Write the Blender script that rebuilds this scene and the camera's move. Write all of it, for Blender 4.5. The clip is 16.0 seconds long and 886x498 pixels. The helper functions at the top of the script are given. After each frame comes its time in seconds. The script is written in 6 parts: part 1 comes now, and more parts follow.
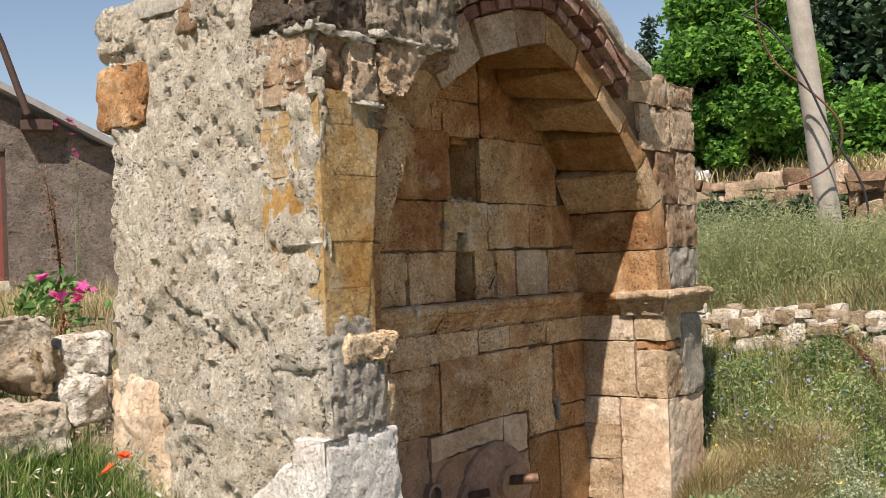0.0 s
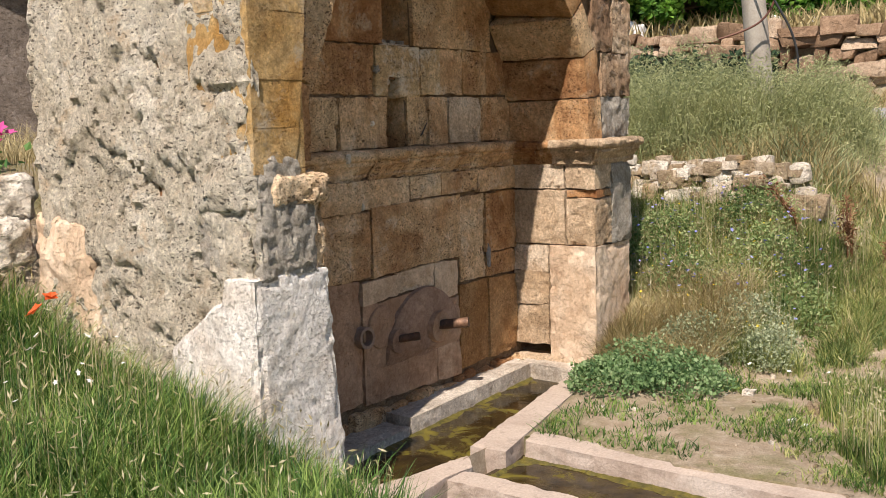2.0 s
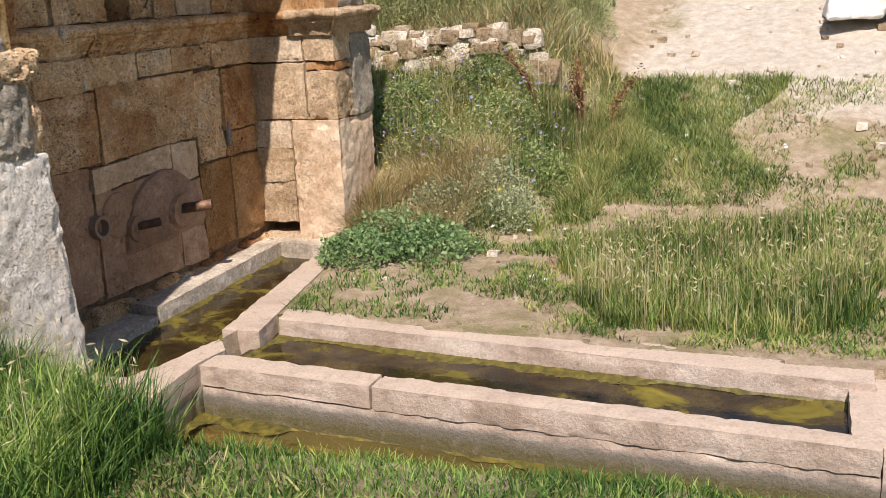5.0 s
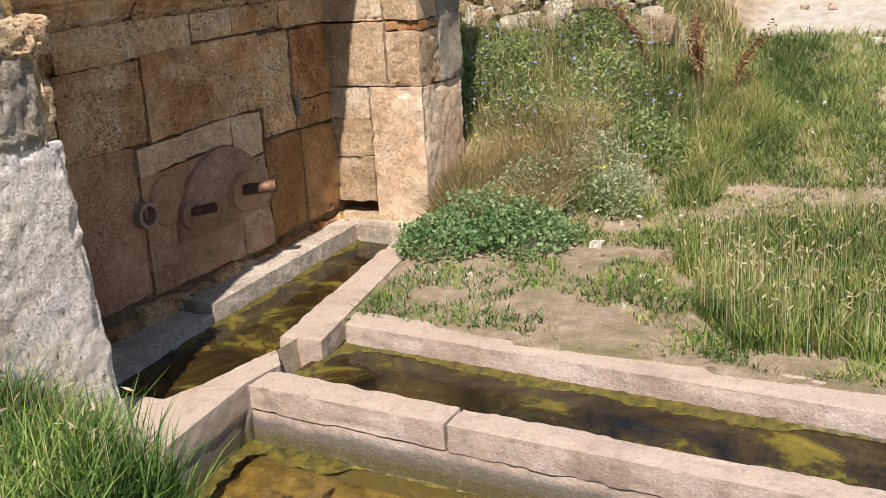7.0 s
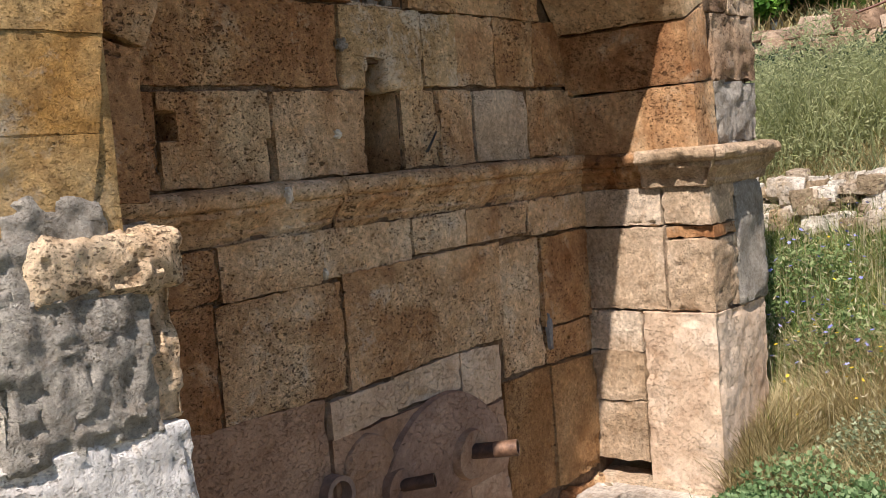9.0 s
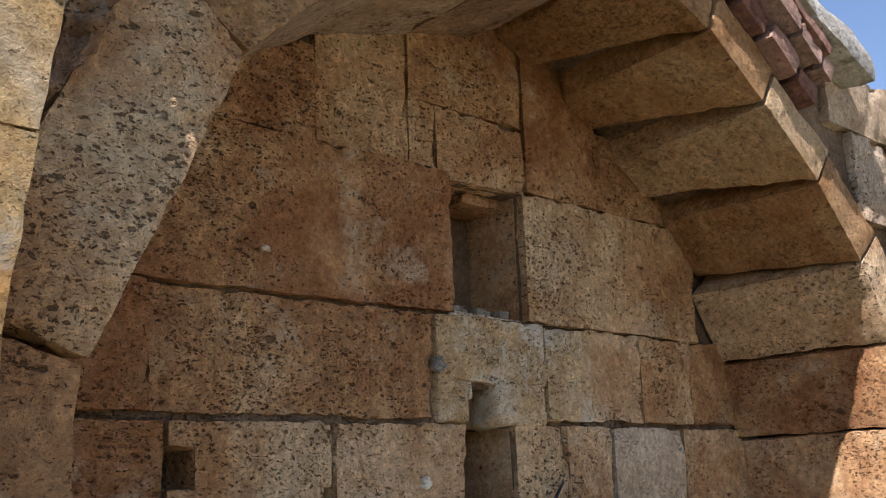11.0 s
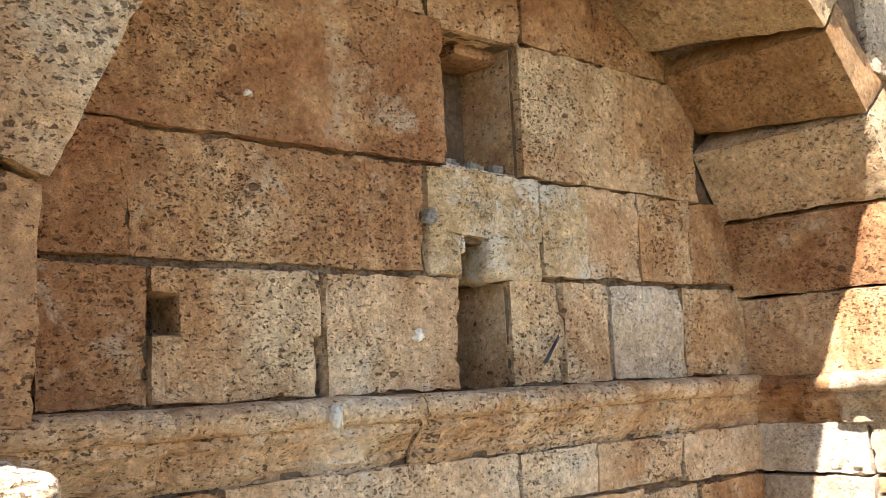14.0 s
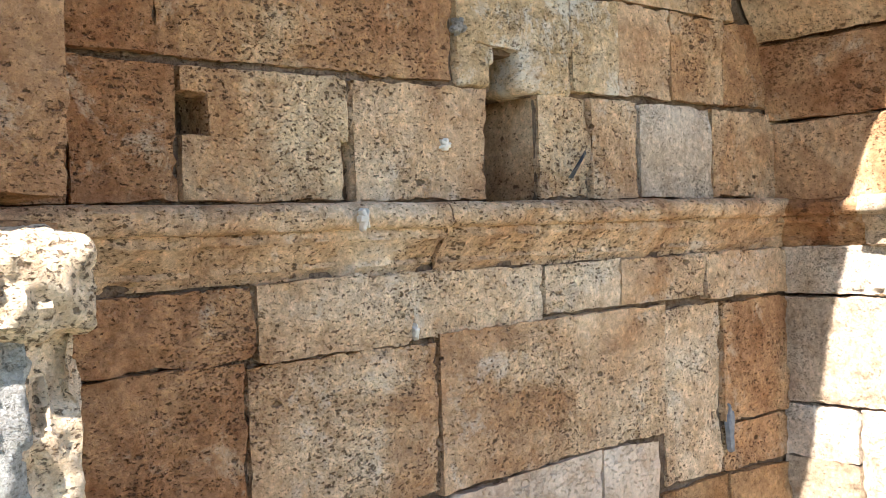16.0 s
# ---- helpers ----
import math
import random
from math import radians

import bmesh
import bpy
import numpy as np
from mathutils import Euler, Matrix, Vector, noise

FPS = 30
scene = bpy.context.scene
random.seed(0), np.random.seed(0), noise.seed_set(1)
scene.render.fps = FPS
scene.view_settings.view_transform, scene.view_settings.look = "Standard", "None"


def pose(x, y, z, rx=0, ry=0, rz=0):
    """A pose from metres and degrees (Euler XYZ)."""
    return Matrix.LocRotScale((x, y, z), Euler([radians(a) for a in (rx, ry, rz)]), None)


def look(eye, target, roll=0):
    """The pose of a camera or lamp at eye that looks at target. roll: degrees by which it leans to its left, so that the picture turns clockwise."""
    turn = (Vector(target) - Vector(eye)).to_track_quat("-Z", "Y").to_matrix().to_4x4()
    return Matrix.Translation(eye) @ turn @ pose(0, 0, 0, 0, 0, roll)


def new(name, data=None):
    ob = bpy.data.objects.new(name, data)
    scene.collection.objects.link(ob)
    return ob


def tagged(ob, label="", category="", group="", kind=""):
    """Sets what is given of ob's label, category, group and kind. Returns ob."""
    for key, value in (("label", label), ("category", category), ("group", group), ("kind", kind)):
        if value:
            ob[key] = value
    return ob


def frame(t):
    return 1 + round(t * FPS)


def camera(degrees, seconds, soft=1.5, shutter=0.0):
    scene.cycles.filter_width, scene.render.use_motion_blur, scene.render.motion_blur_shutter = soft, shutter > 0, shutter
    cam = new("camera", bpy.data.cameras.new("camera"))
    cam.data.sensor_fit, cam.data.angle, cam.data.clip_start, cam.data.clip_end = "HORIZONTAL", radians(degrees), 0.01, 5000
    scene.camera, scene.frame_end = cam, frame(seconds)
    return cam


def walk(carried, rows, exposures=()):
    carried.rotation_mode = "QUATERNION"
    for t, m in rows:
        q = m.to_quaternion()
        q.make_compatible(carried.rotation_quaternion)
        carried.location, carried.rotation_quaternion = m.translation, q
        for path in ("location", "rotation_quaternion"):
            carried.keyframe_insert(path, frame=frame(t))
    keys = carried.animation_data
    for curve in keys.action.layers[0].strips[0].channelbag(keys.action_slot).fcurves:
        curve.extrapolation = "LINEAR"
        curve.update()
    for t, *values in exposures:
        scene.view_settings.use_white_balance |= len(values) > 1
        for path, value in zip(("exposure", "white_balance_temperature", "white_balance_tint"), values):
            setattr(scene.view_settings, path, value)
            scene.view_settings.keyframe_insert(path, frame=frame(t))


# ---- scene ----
cam = camera(46.8, 16.0, soft=0.75)
PATH = [
    (0, (-2.941, -2.954, 1.734), (-1.361, -1.729, 1.764), -2.3),
    (0.5, (-2.954, -2.98, 1.73), (-1.374, -1.755, 1.673), -1.7),
    (1, (-2.95, -2.975, 1.716), (-1.357, -1.772, 1.583), -1.4),
    (1.5, (-2.945, -2.964, 1.678), (-1.333, -1.794, 1.494), -1.8),
    (2, (-2.922, -2.952, 1.667), (-1.284, -1.832, 1.416), -1.8),
    (2.5, (-2.92, -2.933, 1.654), (-1.273, -1.831, 1.384), -2.0),
    (3, (-2.908, -2.935, 1.639), (-1.24, -1.876, 1.326), -1.9),
    (3.5, (-2.896, -2.916, 1.614), (-1.18, -1.956, 1.25), -2.1),
    (4, (-2.862, -2.943, 1.583), (-1.072, -2.168, 1.143), -2.8),
    (4.2, (-2.863, -2.947, 1.585), (-1.047, -2.252, 1.115), -3.3),
    (6.3, (-2.455, -2.96, 1.671), (-0.713, -2.181, 1.071), -4.0),
    (6.5, (-2.331, -2.885, 1.643), (-0.617, -2.041, 1.052), -3.8),
    (7, (-2.055, -2.684, 1.613), (-0.343, -1.829, 1.032), -3.7),
    (7.5, (-1.724, -2.49, 1.578), (-0.094, -1.456, 1.055), -4.2),
    (8, (-1.45, -2.278, 1.564), (0.151, -1.155, 1.148), -3.9),
    (8.5, (-1.177, -2.024, 1.555), (0.436, -0.882, 1.25), -3.9),
    (9, (-0.863, -1.826, 1.555), (0.683, -0.57, 1.375), -4.6),
    (9.5, (-0.618, -1.652, 1.617), (0.888, -0.336, 1.635), -3.3),
    (10, (-0.412, -1.465, 1.628), (1.048, -0.141, 1.968), -3.9),
    (10.2, (-0.32, -1.43, 1.637), (1.11, -0.082, 2.009), -3.4),
    (12.3, (-0.079, -1.288, 1.631), (1.219, 0.132, 2.177), -2.6),
    (12.5, (-0.073, -1.292, 1.621), (1.239, 0.123, 2.146), -2.6),
    (13, (-0.073, -1.305, 1.597), (1.277, 0.092, 2.072), -2.9),
    (13.5, (-0.071, -1.322, 1.574), (1.283, 0.109, 1.922), -2.6),
    (14, (-0.06, -1.302, 1.544), (1.292, 0.15, 1.797), -2.7),
    (14.5, (-0.057, -1.304, 1.516), (1.285, 0.168, 1.696), -2.7),
    (15, (-0.05, -1.307, 1.505), (1.276, 0.184, 1.65), -2.3),
    (15.5, (-0.059, -1.325, 1.469), (1.247, 0.189, 1.514), -2.3),
    (16, (-0.063, -1.322, 1.445), (1.244, 0.192, 1.407), -2.0),
]
walk(cam, [(t, look(eye, target, roll)) for t, eye, target, roll in PATH],
     exposures=[(0, 0.40, 6800, 16), (4.0, 0.38, 6950, 19), (8.0, 0.42, 6800, 18), (9.0, 0.48, 6550, 19), (10.2, 0.53, 5750, 20), (12.3, 1.84, 6350, 16), (13.5, 2.08, 6350, 16), (15.0, 2.22, 5950, 13), (16.0, 2.16, 5850, 13)])

# ---- light ----
SUN_TO = Vector((1.0, 0.345, -1.40)).normalized()
world = bpy.data.worlds.new("sky")
scene.world = world
world.use_nodes = True
wn = world.node_tree.nodes
sky = wn.new("ShaderNodeTexSky")
sky.sky_type, sky.sun_disc = "NISHITA", False
sky.sun_elevation = math.asin(-SUN_TO.z)
sky.sun_rotation = math.atan2(-SUN_TO.x, -SUN_TO.y)
sky.air_density, sky.dust_density, sky.ozone_density = 1.1, 0.0, 0.6
wn["Background"].inputs["Strength"].default_value = 0.085
world.node_tree.links.new(sky.outputs[0], wn["Background"].inputs["Color"])
sun = new("sun", bpy.data.lights.new("sun", "SUN"))
sun.data.energy, sun.data.angle, sun.data.color = 5.0, radians(0.53), (1.0, 0.95, 0.87)
sun.matrix_world = look((-8, -2, 10), Vector((-8, -2, 10)) + SUN_TO)


# ---- numeric helpers ----
def hash3(i, j, k, seed):
    n = (i * 374761393 + j * 668265263 + k * 1274126177 + seed * 144269504) & 0xFFFFFFFF
    n = ((n ^ (n >> 13)) * 1274126177) & 0xFFFFFFFF
    n = ((n ^ (n >> 16)) * 2246822519) & 0xFFFFFFFF
    return ((n ^ (n >> 15)) & 0xFFFFFF) / float(0xFFFFFF)


def vnoise(p, freq, seed=0):
    """Smooth value noise, 0 to 1, at the points p."""
    q = np.asarray(p, float) * freq
    b = np.floor(q).astype(np.int64)
    f = q - b
    f = f * f * (3 - 2 * f)
    out = 0
    for dx in (0, 1):
        for dy in (0, 1):
            for dz in (0, 1):
                w = (f[:, 0] if dx else 1 - f[:, 0]) * (f[:, 1] if dy else 1 - f[:, 1]) * (f[:, 2] if dz else 1 - f[:, 2])
                out = out + w * hash3(b[:, 0] + dx, b[:, 1] + dy, b[:, 2] + dz, seed)
    return out


def fnoise(p, freq, seed=0, octaves=3):
    """Fractal noise, about -1 to 1."""
    out, amp, total = 0, 1.0, 0
    for o in range(octaves):
        out = out + amp * (vnoise(p, freq * 2.03 ** o, seed + o) * 2 - 1)
        total += amp
        amp *= 0.55
    return out / total * 1.4


def sstep(a, b, x):
    t = np.clip((np.asarray(x, float) - a) / (b - a), 0, 1)
    return t * t * (3 - 2 * t)


def mesh_object(name, verts, faces, material, parent=None, smooth=True, label=""):
    me = bpy.data.meshes.new(name)
    me.from_pydata([tuple(v) for v in np.asarray(verts, float).tolist()], [], [tuple(f) for f in faces])
    me.materials.append(material)
    if smooth:
        me.polygons.foreach_set("use_smooth", [True] * len(me.polygons))
        me.set_sharp_from_angle(angle=radians(46))
    me.update()
    ob = new(name, me)
    if parent is not None:
        ob.parent = parent
    if label:
        ob["label"] = label
    return ob


def part(name, bm, material, parent, label="", smooth=False):
    me = bpy.data.meshes.new(name)
    bm.to_mesh(me)
    bm.free()
    me.materials.append(material)
    if smooth:
        me.polygons.foreach_set("use_smooth", [True] * len(me.polygons))
    ob = new(name, me)
    if parent is not None:
        ob.parent = parent
    if label:
        ob["label"] = label
    return ob


def hexa_data(c8, res=0.03, r=0.015, amp=0.006, freq=9.0, seed=0, pits=0.0, skip=(), chip=0.0, grit=0.0, crack=0.0, crack_freq=5.0):
    """A worn block: a rounded, uneven body between eight corners (u fastest, then v, then w)."""
    c = np.array(c8, float).reshape(2, 2, 2, 3)  # w v u
    L = np.array([np.linalg.norm(c[:, :, 1] - c[:, :, 0], axis=-1).mean(),
                  np.linalg.norm(c[:, 1] - c[:, 0], axis=-1).mean(),
                  np.linalg.norm(c[1] - c[0], axis=-1).mean()])
    n = np.clip(np.ceil(L / res).astype(int), 2, 110)
    index, keys, faces = {}, [], []

    def vid(k):
        if k not in index:
            index[k] = len(keys)
            keys.append(k)
        return index[k]
    for ax in range(3):
        a, b = (ax + 1) % 3, (ax + 2) % 3
        for side in (0, 1):
            if (ax, side) in skip:
                continue
            for i in range(n[a]):
                for j in range(n[b]):
                    quad = []
                    for di, dj in ((0, 0), (1, 0), (1, 1), (0, 1)):
                        k = [0, 0, 0]
                        k[ax], k[a], k[b] = side * n[ax], i + di, j + dj
                        quad.append(vid(tuple(k)))
                    faces.append(quad if side else quad[::-1])
    P = np.array(keys, float) / n * L
    # rows next to an edge sit at the radius, to keep corners crisp
    rr = np.minimum(r, L * 0.45)
    inner = np.clip(P, rr, L - rr)
    d = P - inner
    ln = np.linalg.norm(d, axis=1, keepdims=True)
    dirn = d / np.maximum(ln, 1e-9)
    Q = np.where(ln > 1e-9, inner + dirn * rr.min(), P)
    U = Q / L

    def tri(U):
        u, v, w = U[:, 0:1], U[:, 1:2], U[:, 2:3]
        x = 0
        for k in (0, 1):
            for j in (0, 1):
                for i in (0, 1):
                    x = x + c[k, j, i] * (u if i else 1 - u) * (v if j else 1 - v) * (w if k else 1 - w)
        return x
    X = tri(U)
    face_n = np.zeros_like(P)
    kk = np.array(keys)
    for ax in range(3):
        face_n[:, ax] += (kk[:, ax] == n[ax]).astype(float) - (kk[:, ax] == 0)
    face_n /= np.maximum(np.linalg.norm(face_n, axis=1, keepdims=True), 1e-9)
    e = 1e-3
    world_n = tri(U + face_n * e / L) - X
    world_n /= np.maximum(np.linalg.norm(world_n, axis=1, keepdims=True), 1e-9)
    S = X + np.array([seed * 3.17, seed * 1.31, seed * 7.7])
    h = amp * fnoise(S, freq, seed, 3)
    if grit:
        h += grit * fnoise(S, 24, seed + 11, 3)
    if pits:
        m = vnoise(S, 26, seed + 5) * 0.6 + vnoise(S, 55, seed + 6) * 0.4
        h -= pits * sstep(0.60, 0.74, m)
    if crack:
        fis = np.abs(fnoise(S, crack_freq, seed + 21, 3))
        h -= crack * (1 - sstep(0.0, 0.10, fis)) * sstep(0.42, 0.62, vnoise(S, 2.3, seed + 23))
        h += 0.5 * crack * (fnoise(S, 3.1, seed + 25, 2) > 0.12) * sstep(0.4, 0.6, vnoise(S, 1.7, seed + 27))
    if chip:
        edge = (np.sum((np.minimum(P, L - P) < 0.012 + 0.05 * vnoise(S, 9, seed + 8)[:, None]), axis=1) >= 2)
        h -= chip * edge * (0.8 * sstep(0.42, 0.72, vnoise(S, 11, seed + 9)) + 0.6 * sstep(0.5, 0.8, vnoise(S, 31, seed + 10)))
    X = X + world_n * h[:, None]
    flip = np.linalg.det(np.stack([c[0, 0, 1] - c[0, 0, 0], c[0, 1, 0] - c[0, 0, 0], c[1, 0, 0] - c[0, 0, 0]])) < 0
    if flip:
        faces = [f[::-1] for f in faces]
    return X, faces


def box8(x0, x1, y0, y1, z0, z1):
    return [(x, y, z) for z in (z0, z1) for y in (y0, y1) for x in (x0, x1)]


SEED = [10]


def hexa(name, c8, material, parent=None, label="", **kw):
    SEED[0] += 1
    kw.setdefault("seed", SEED[0])
    X, F = hexa_data(c8, **kw)
    return mesh_object(name, X, F, material, parent, True, label)


def group_empty(name, place=(0, 0, 0)):
    ob = new(name)
    ob.location = place
    ob.empty_display_size = 0.1
    return ob


def under(child_list, parent):
    """Keep the world place of meshes that were made in world coordinates."""
    for o in child_list:
        o.parent = parent


# ---- materials ----
def nodes_of(name):
    m = bpy.data.materials.new(name)
    m.use_nodes = True
    nt = m.node_tree
    return m, nt, nt.nodes["Principled BSDF"]


def tex_noise(nt, vec, scale, detail=4.0, rough=0.6, distort=0.0):
    n = nt.nodes.new("ShaderNodeTexNoise")
    n.inputs["Scale"].default_value = scale
    n.inputs["Detail"].default_value = detail
    n.inputs["Roughness"].default_value = rough
    n.inputs["Distortion"].default_value = distort
    nt.links.new(vec, n.inputs["Vector"])
    return n.outputs["Fac"]


def ramp(nt, fac, stops):
    n = nt.nodes.new("ShaderNodeValToRGB")
    while len(n.color_ramp.elements) < len(stops):
        n.color_ramp.elements.new(0.5)
    for e, (p, col) in zip(n.color_ramp.elements, stops):
        e.position = p
        e.color = (*col, 1) if len(col) == 3 else col
    nt.links.new(fac, n.inputs["Fac"])
    return n.outputs["Color"]


def grey(v):
    return (v, v, v)


def mix(nt, fac, a, b, mode="MIX"):
    n = nt.nodes.new("ShaderNodeMix")
    n.data_type, n.blend_type = "RGBA", mode
    for sock, val in ((n.inputs[0], fac), (n.inputs[6], a), (n.inputs[7], b)):
        if isinstance(val, (int, float)):
            sock.default_value = val
        elif isinstance(val, tuple):
            sock.default_value = (*val, 1)
        else:
            nt.links.new(val, sock)
    return n.outputs[2]


def arith(nt, op, a, b=None, clamp=False):
    n = nt.nodes.new("ShaderNodeMath")
    n.operation, n.use_clamp = op, clamp
    for s, v in zip(n.inputs, (a, b)):
        if v is None:
            continue
        if isinstance(v, (int, float)):
            s.default_value = v
        else:
            nt.links.new(v, s)
    return n.outputs[0]


def world_pos(nt):
    return nt.nodes.new("ShaderNodeNewGeometry").outputs["Position"]


def bump(nt, bsdf, height, strength=0.6, dist=0.01):
    b = nt.nodes.new("ShaderNodeBump")
    b.inputs["Strength"].default_value = strength
    b.inputs["Distance"].default_value = dist
    nt.links.new(height, b.inputs["Height"])
    nt.links.new(b.outputs[0], bsdf.inputs["Normal"])


def stone_material(name, dark, mid, light, pit=0.6, pit_scale=38.0, lichen=None, dirt=0.35, vary=0.5, rough=0.92, bump_d=0.012, vein=0.0, mottle=0.85, grain=0.85, lich=(0.56, 0.70)):
    """Porous stone: three tones by large stains, per-block variation, pores at two sizes."""
    m, nt, bs = nodes_of(name)
    pos = world_pos(nt)
    info = nt.nodes.new("ShaderNodeObjectInfo").outputs["Random"]
    big = tex_noise(nt, pos, 2.6, 5, 0.65, 0.4)
    fac = arith(nt, "ADD", arith(nt, "MULTIPLY", arith(nt, "SUBTRACT", info, 0.5), vary), big)
    col = ramp(nt, fac, [(0.30, dark), (0.5, mid), (0.69, light)])
    fine = tex_noise(nt, pos, 48, 8, 0.78)
    col = mix(nt, grain, col, ramp(nt, fine, [(0.3, (0.58, 0.53, 0.48)), (0.5, grey(1.0)), (0.7, (1.62, 1.62, 1.58))]), "MULTIPLY")
    mott = tex_noise(nt, pos, 13, 8, 0.78, 0.3)
    col = mix(nt, mottle, col, ramp(nt, mott, [(0.28, (0.66, 0.55, 0.45)), (0.5, grey(1.0)), (0.70, (1.26, 1.27, 1.27))]), "MULTIPLY")
    stain = tex_noise(nt, pos, 5.0, 6, 0.75, 0.5)
    col = mix(nt, arith(nt, "MULTIPLY", ramp(nt, stain, [(0.46, grey(0)), (0.72, grey(1))]), dirt), col, tuple(c * 0.62 for c in dark))
    if lichen:
        ln = tex_noise(nt, pos, 5.2, 6, 0.75, 0.3)
        col = mix(nt, ramp(nt, ln, [(lich[0], grey(0)), (lich[1], grey(0.8))]), col, lichen)
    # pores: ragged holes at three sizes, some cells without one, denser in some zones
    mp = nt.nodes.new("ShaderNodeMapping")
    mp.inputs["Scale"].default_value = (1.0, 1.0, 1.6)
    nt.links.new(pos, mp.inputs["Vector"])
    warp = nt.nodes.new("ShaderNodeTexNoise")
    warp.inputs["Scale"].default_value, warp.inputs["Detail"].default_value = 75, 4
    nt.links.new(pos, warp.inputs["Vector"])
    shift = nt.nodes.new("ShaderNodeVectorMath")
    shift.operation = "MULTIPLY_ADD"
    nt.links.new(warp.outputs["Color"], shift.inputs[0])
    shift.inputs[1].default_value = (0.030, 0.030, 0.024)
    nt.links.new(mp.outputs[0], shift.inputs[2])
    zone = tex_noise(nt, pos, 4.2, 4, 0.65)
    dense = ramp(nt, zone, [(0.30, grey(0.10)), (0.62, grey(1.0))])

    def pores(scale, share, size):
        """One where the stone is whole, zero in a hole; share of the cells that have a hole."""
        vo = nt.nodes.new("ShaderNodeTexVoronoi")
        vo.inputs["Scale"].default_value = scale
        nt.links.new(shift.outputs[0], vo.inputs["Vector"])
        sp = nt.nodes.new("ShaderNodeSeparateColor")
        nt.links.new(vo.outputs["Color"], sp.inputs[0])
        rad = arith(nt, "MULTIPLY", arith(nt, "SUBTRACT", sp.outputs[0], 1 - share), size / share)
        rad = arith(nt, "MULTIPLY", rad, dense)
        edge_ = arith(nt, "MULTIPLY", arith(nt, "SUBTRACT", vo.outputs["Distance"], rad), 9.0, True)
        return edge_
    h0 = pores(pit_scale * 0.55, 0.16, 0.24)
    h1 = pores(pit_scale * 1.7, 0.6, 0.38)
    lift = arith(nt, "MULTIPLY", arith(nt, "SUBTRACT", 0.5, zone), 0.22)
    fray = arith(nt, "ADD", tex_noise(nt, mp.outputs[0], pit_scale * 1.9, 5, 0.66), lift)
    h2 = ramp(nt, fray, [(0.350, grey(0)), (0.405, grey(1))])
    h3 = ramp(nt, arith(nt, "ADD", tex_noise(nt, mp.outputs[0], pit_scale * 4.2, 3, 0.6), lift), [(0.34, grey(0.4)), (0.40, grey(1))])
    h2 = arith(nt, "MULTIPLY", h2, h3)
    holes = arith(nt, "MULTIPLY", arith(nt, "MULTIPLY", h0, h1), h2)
    # shade inside the pores, painted as a darker tone besides the bump
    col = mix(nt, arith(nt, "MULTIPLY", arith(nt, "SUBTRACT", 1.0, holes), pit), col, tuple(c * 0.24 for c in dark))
    if vein:
        mp = nt.nodes.new("ShaderNodeMapping")
        mp.inputs["Rotation"].default_value = (0.5, 0.35, 0)
        mp.inputs["Scale"].default_value = (70, 70, 24)
        nt.links.new(pos, mp.inputs["Vector"])
        dash = tex_noise(nt, mp.outputs[0], 1.0, 2, 0.5, 0.6)
        holes = arith(nt, "ADD", holes, arith(nt, "MULTIPLY", ramp(nt, dash, [(0.35, grey(0)), (0.55, grey(1))]), vein))
    nt.links.new(col, bs.inputs["Base Color"])
    bs.inputs["Roughness"].default_value = rough
    bs.inputs["Specular IOR Level"].default_value = 0.2
    hh = arith(nt, "ADD", arith(nt, "ADD", holes, arith(nt, "MULTIPLY", mott, 0.8)), arith(nt, "MULTIPLY", fine, 0.5))
    hh = arith(nt, "ADD", hh, arith(nt, "MULTIPLY", tex_noise(nt, pos, 170, 3, 0.7), 0.22))
    bump(nt, bs, hh, 1.0, bump_d * 1.5)
    return m


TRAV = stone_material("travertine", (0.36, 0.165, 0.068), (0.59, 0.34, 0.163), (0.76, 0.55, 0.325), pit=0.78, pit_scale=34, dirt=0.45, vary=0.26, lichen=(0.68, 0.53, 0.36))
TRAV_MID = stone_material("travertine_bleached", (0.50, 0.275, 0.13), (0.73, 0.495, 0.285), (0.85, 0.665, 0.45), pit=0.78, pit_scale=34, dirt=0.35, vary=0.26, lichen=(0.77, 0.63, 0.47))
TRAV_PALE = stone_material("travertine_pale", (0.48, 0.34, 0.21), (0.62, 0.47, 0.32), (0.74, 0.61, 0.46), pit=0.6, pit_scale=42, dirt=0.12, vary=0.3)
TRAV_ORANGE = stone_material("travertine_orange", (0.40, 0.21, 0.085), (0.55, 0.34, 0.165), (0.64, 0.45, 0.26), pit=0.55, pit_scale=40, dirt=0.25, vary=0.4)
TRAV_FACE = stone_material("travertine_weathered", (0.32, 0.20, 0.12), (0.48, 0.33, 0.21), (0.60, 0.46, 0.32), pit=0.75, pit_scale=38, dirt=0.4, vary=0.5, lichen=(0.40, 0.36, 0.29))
OCHRE = stone_material("ochre_stone", (0.47, 0.25, 0.07), (0.54, 0.36, 0.16), (0.56, 0.45, 0.31), pit=0.35, pit_scale=34, dirt=0.15, vary=0.1, lichen=(0.50, 0.45, 0.36))
SMOOTH = stone_material("smooth_stained_stone", grain=0.42, dark=(0.33, 0.19, 0.115), mid=(0.47, 0.295, 0.19), light=(0.60, 0.42, 0.29), pit=0.08, pit_scale=26, dirt=0.4, vary=0.15, bump_d=0.004)
DISC_STONE = stone_material("dark_smooth_stone", grain=0.42, dark=(0.25, 0.145, 0.095), mid=(0.37, 0.235, 0.165), light=(0.46, 0.315, 0.22), pit=0.10, pit_scale=26, dirt=0.35, vary=0.1, bump_d=0.003)
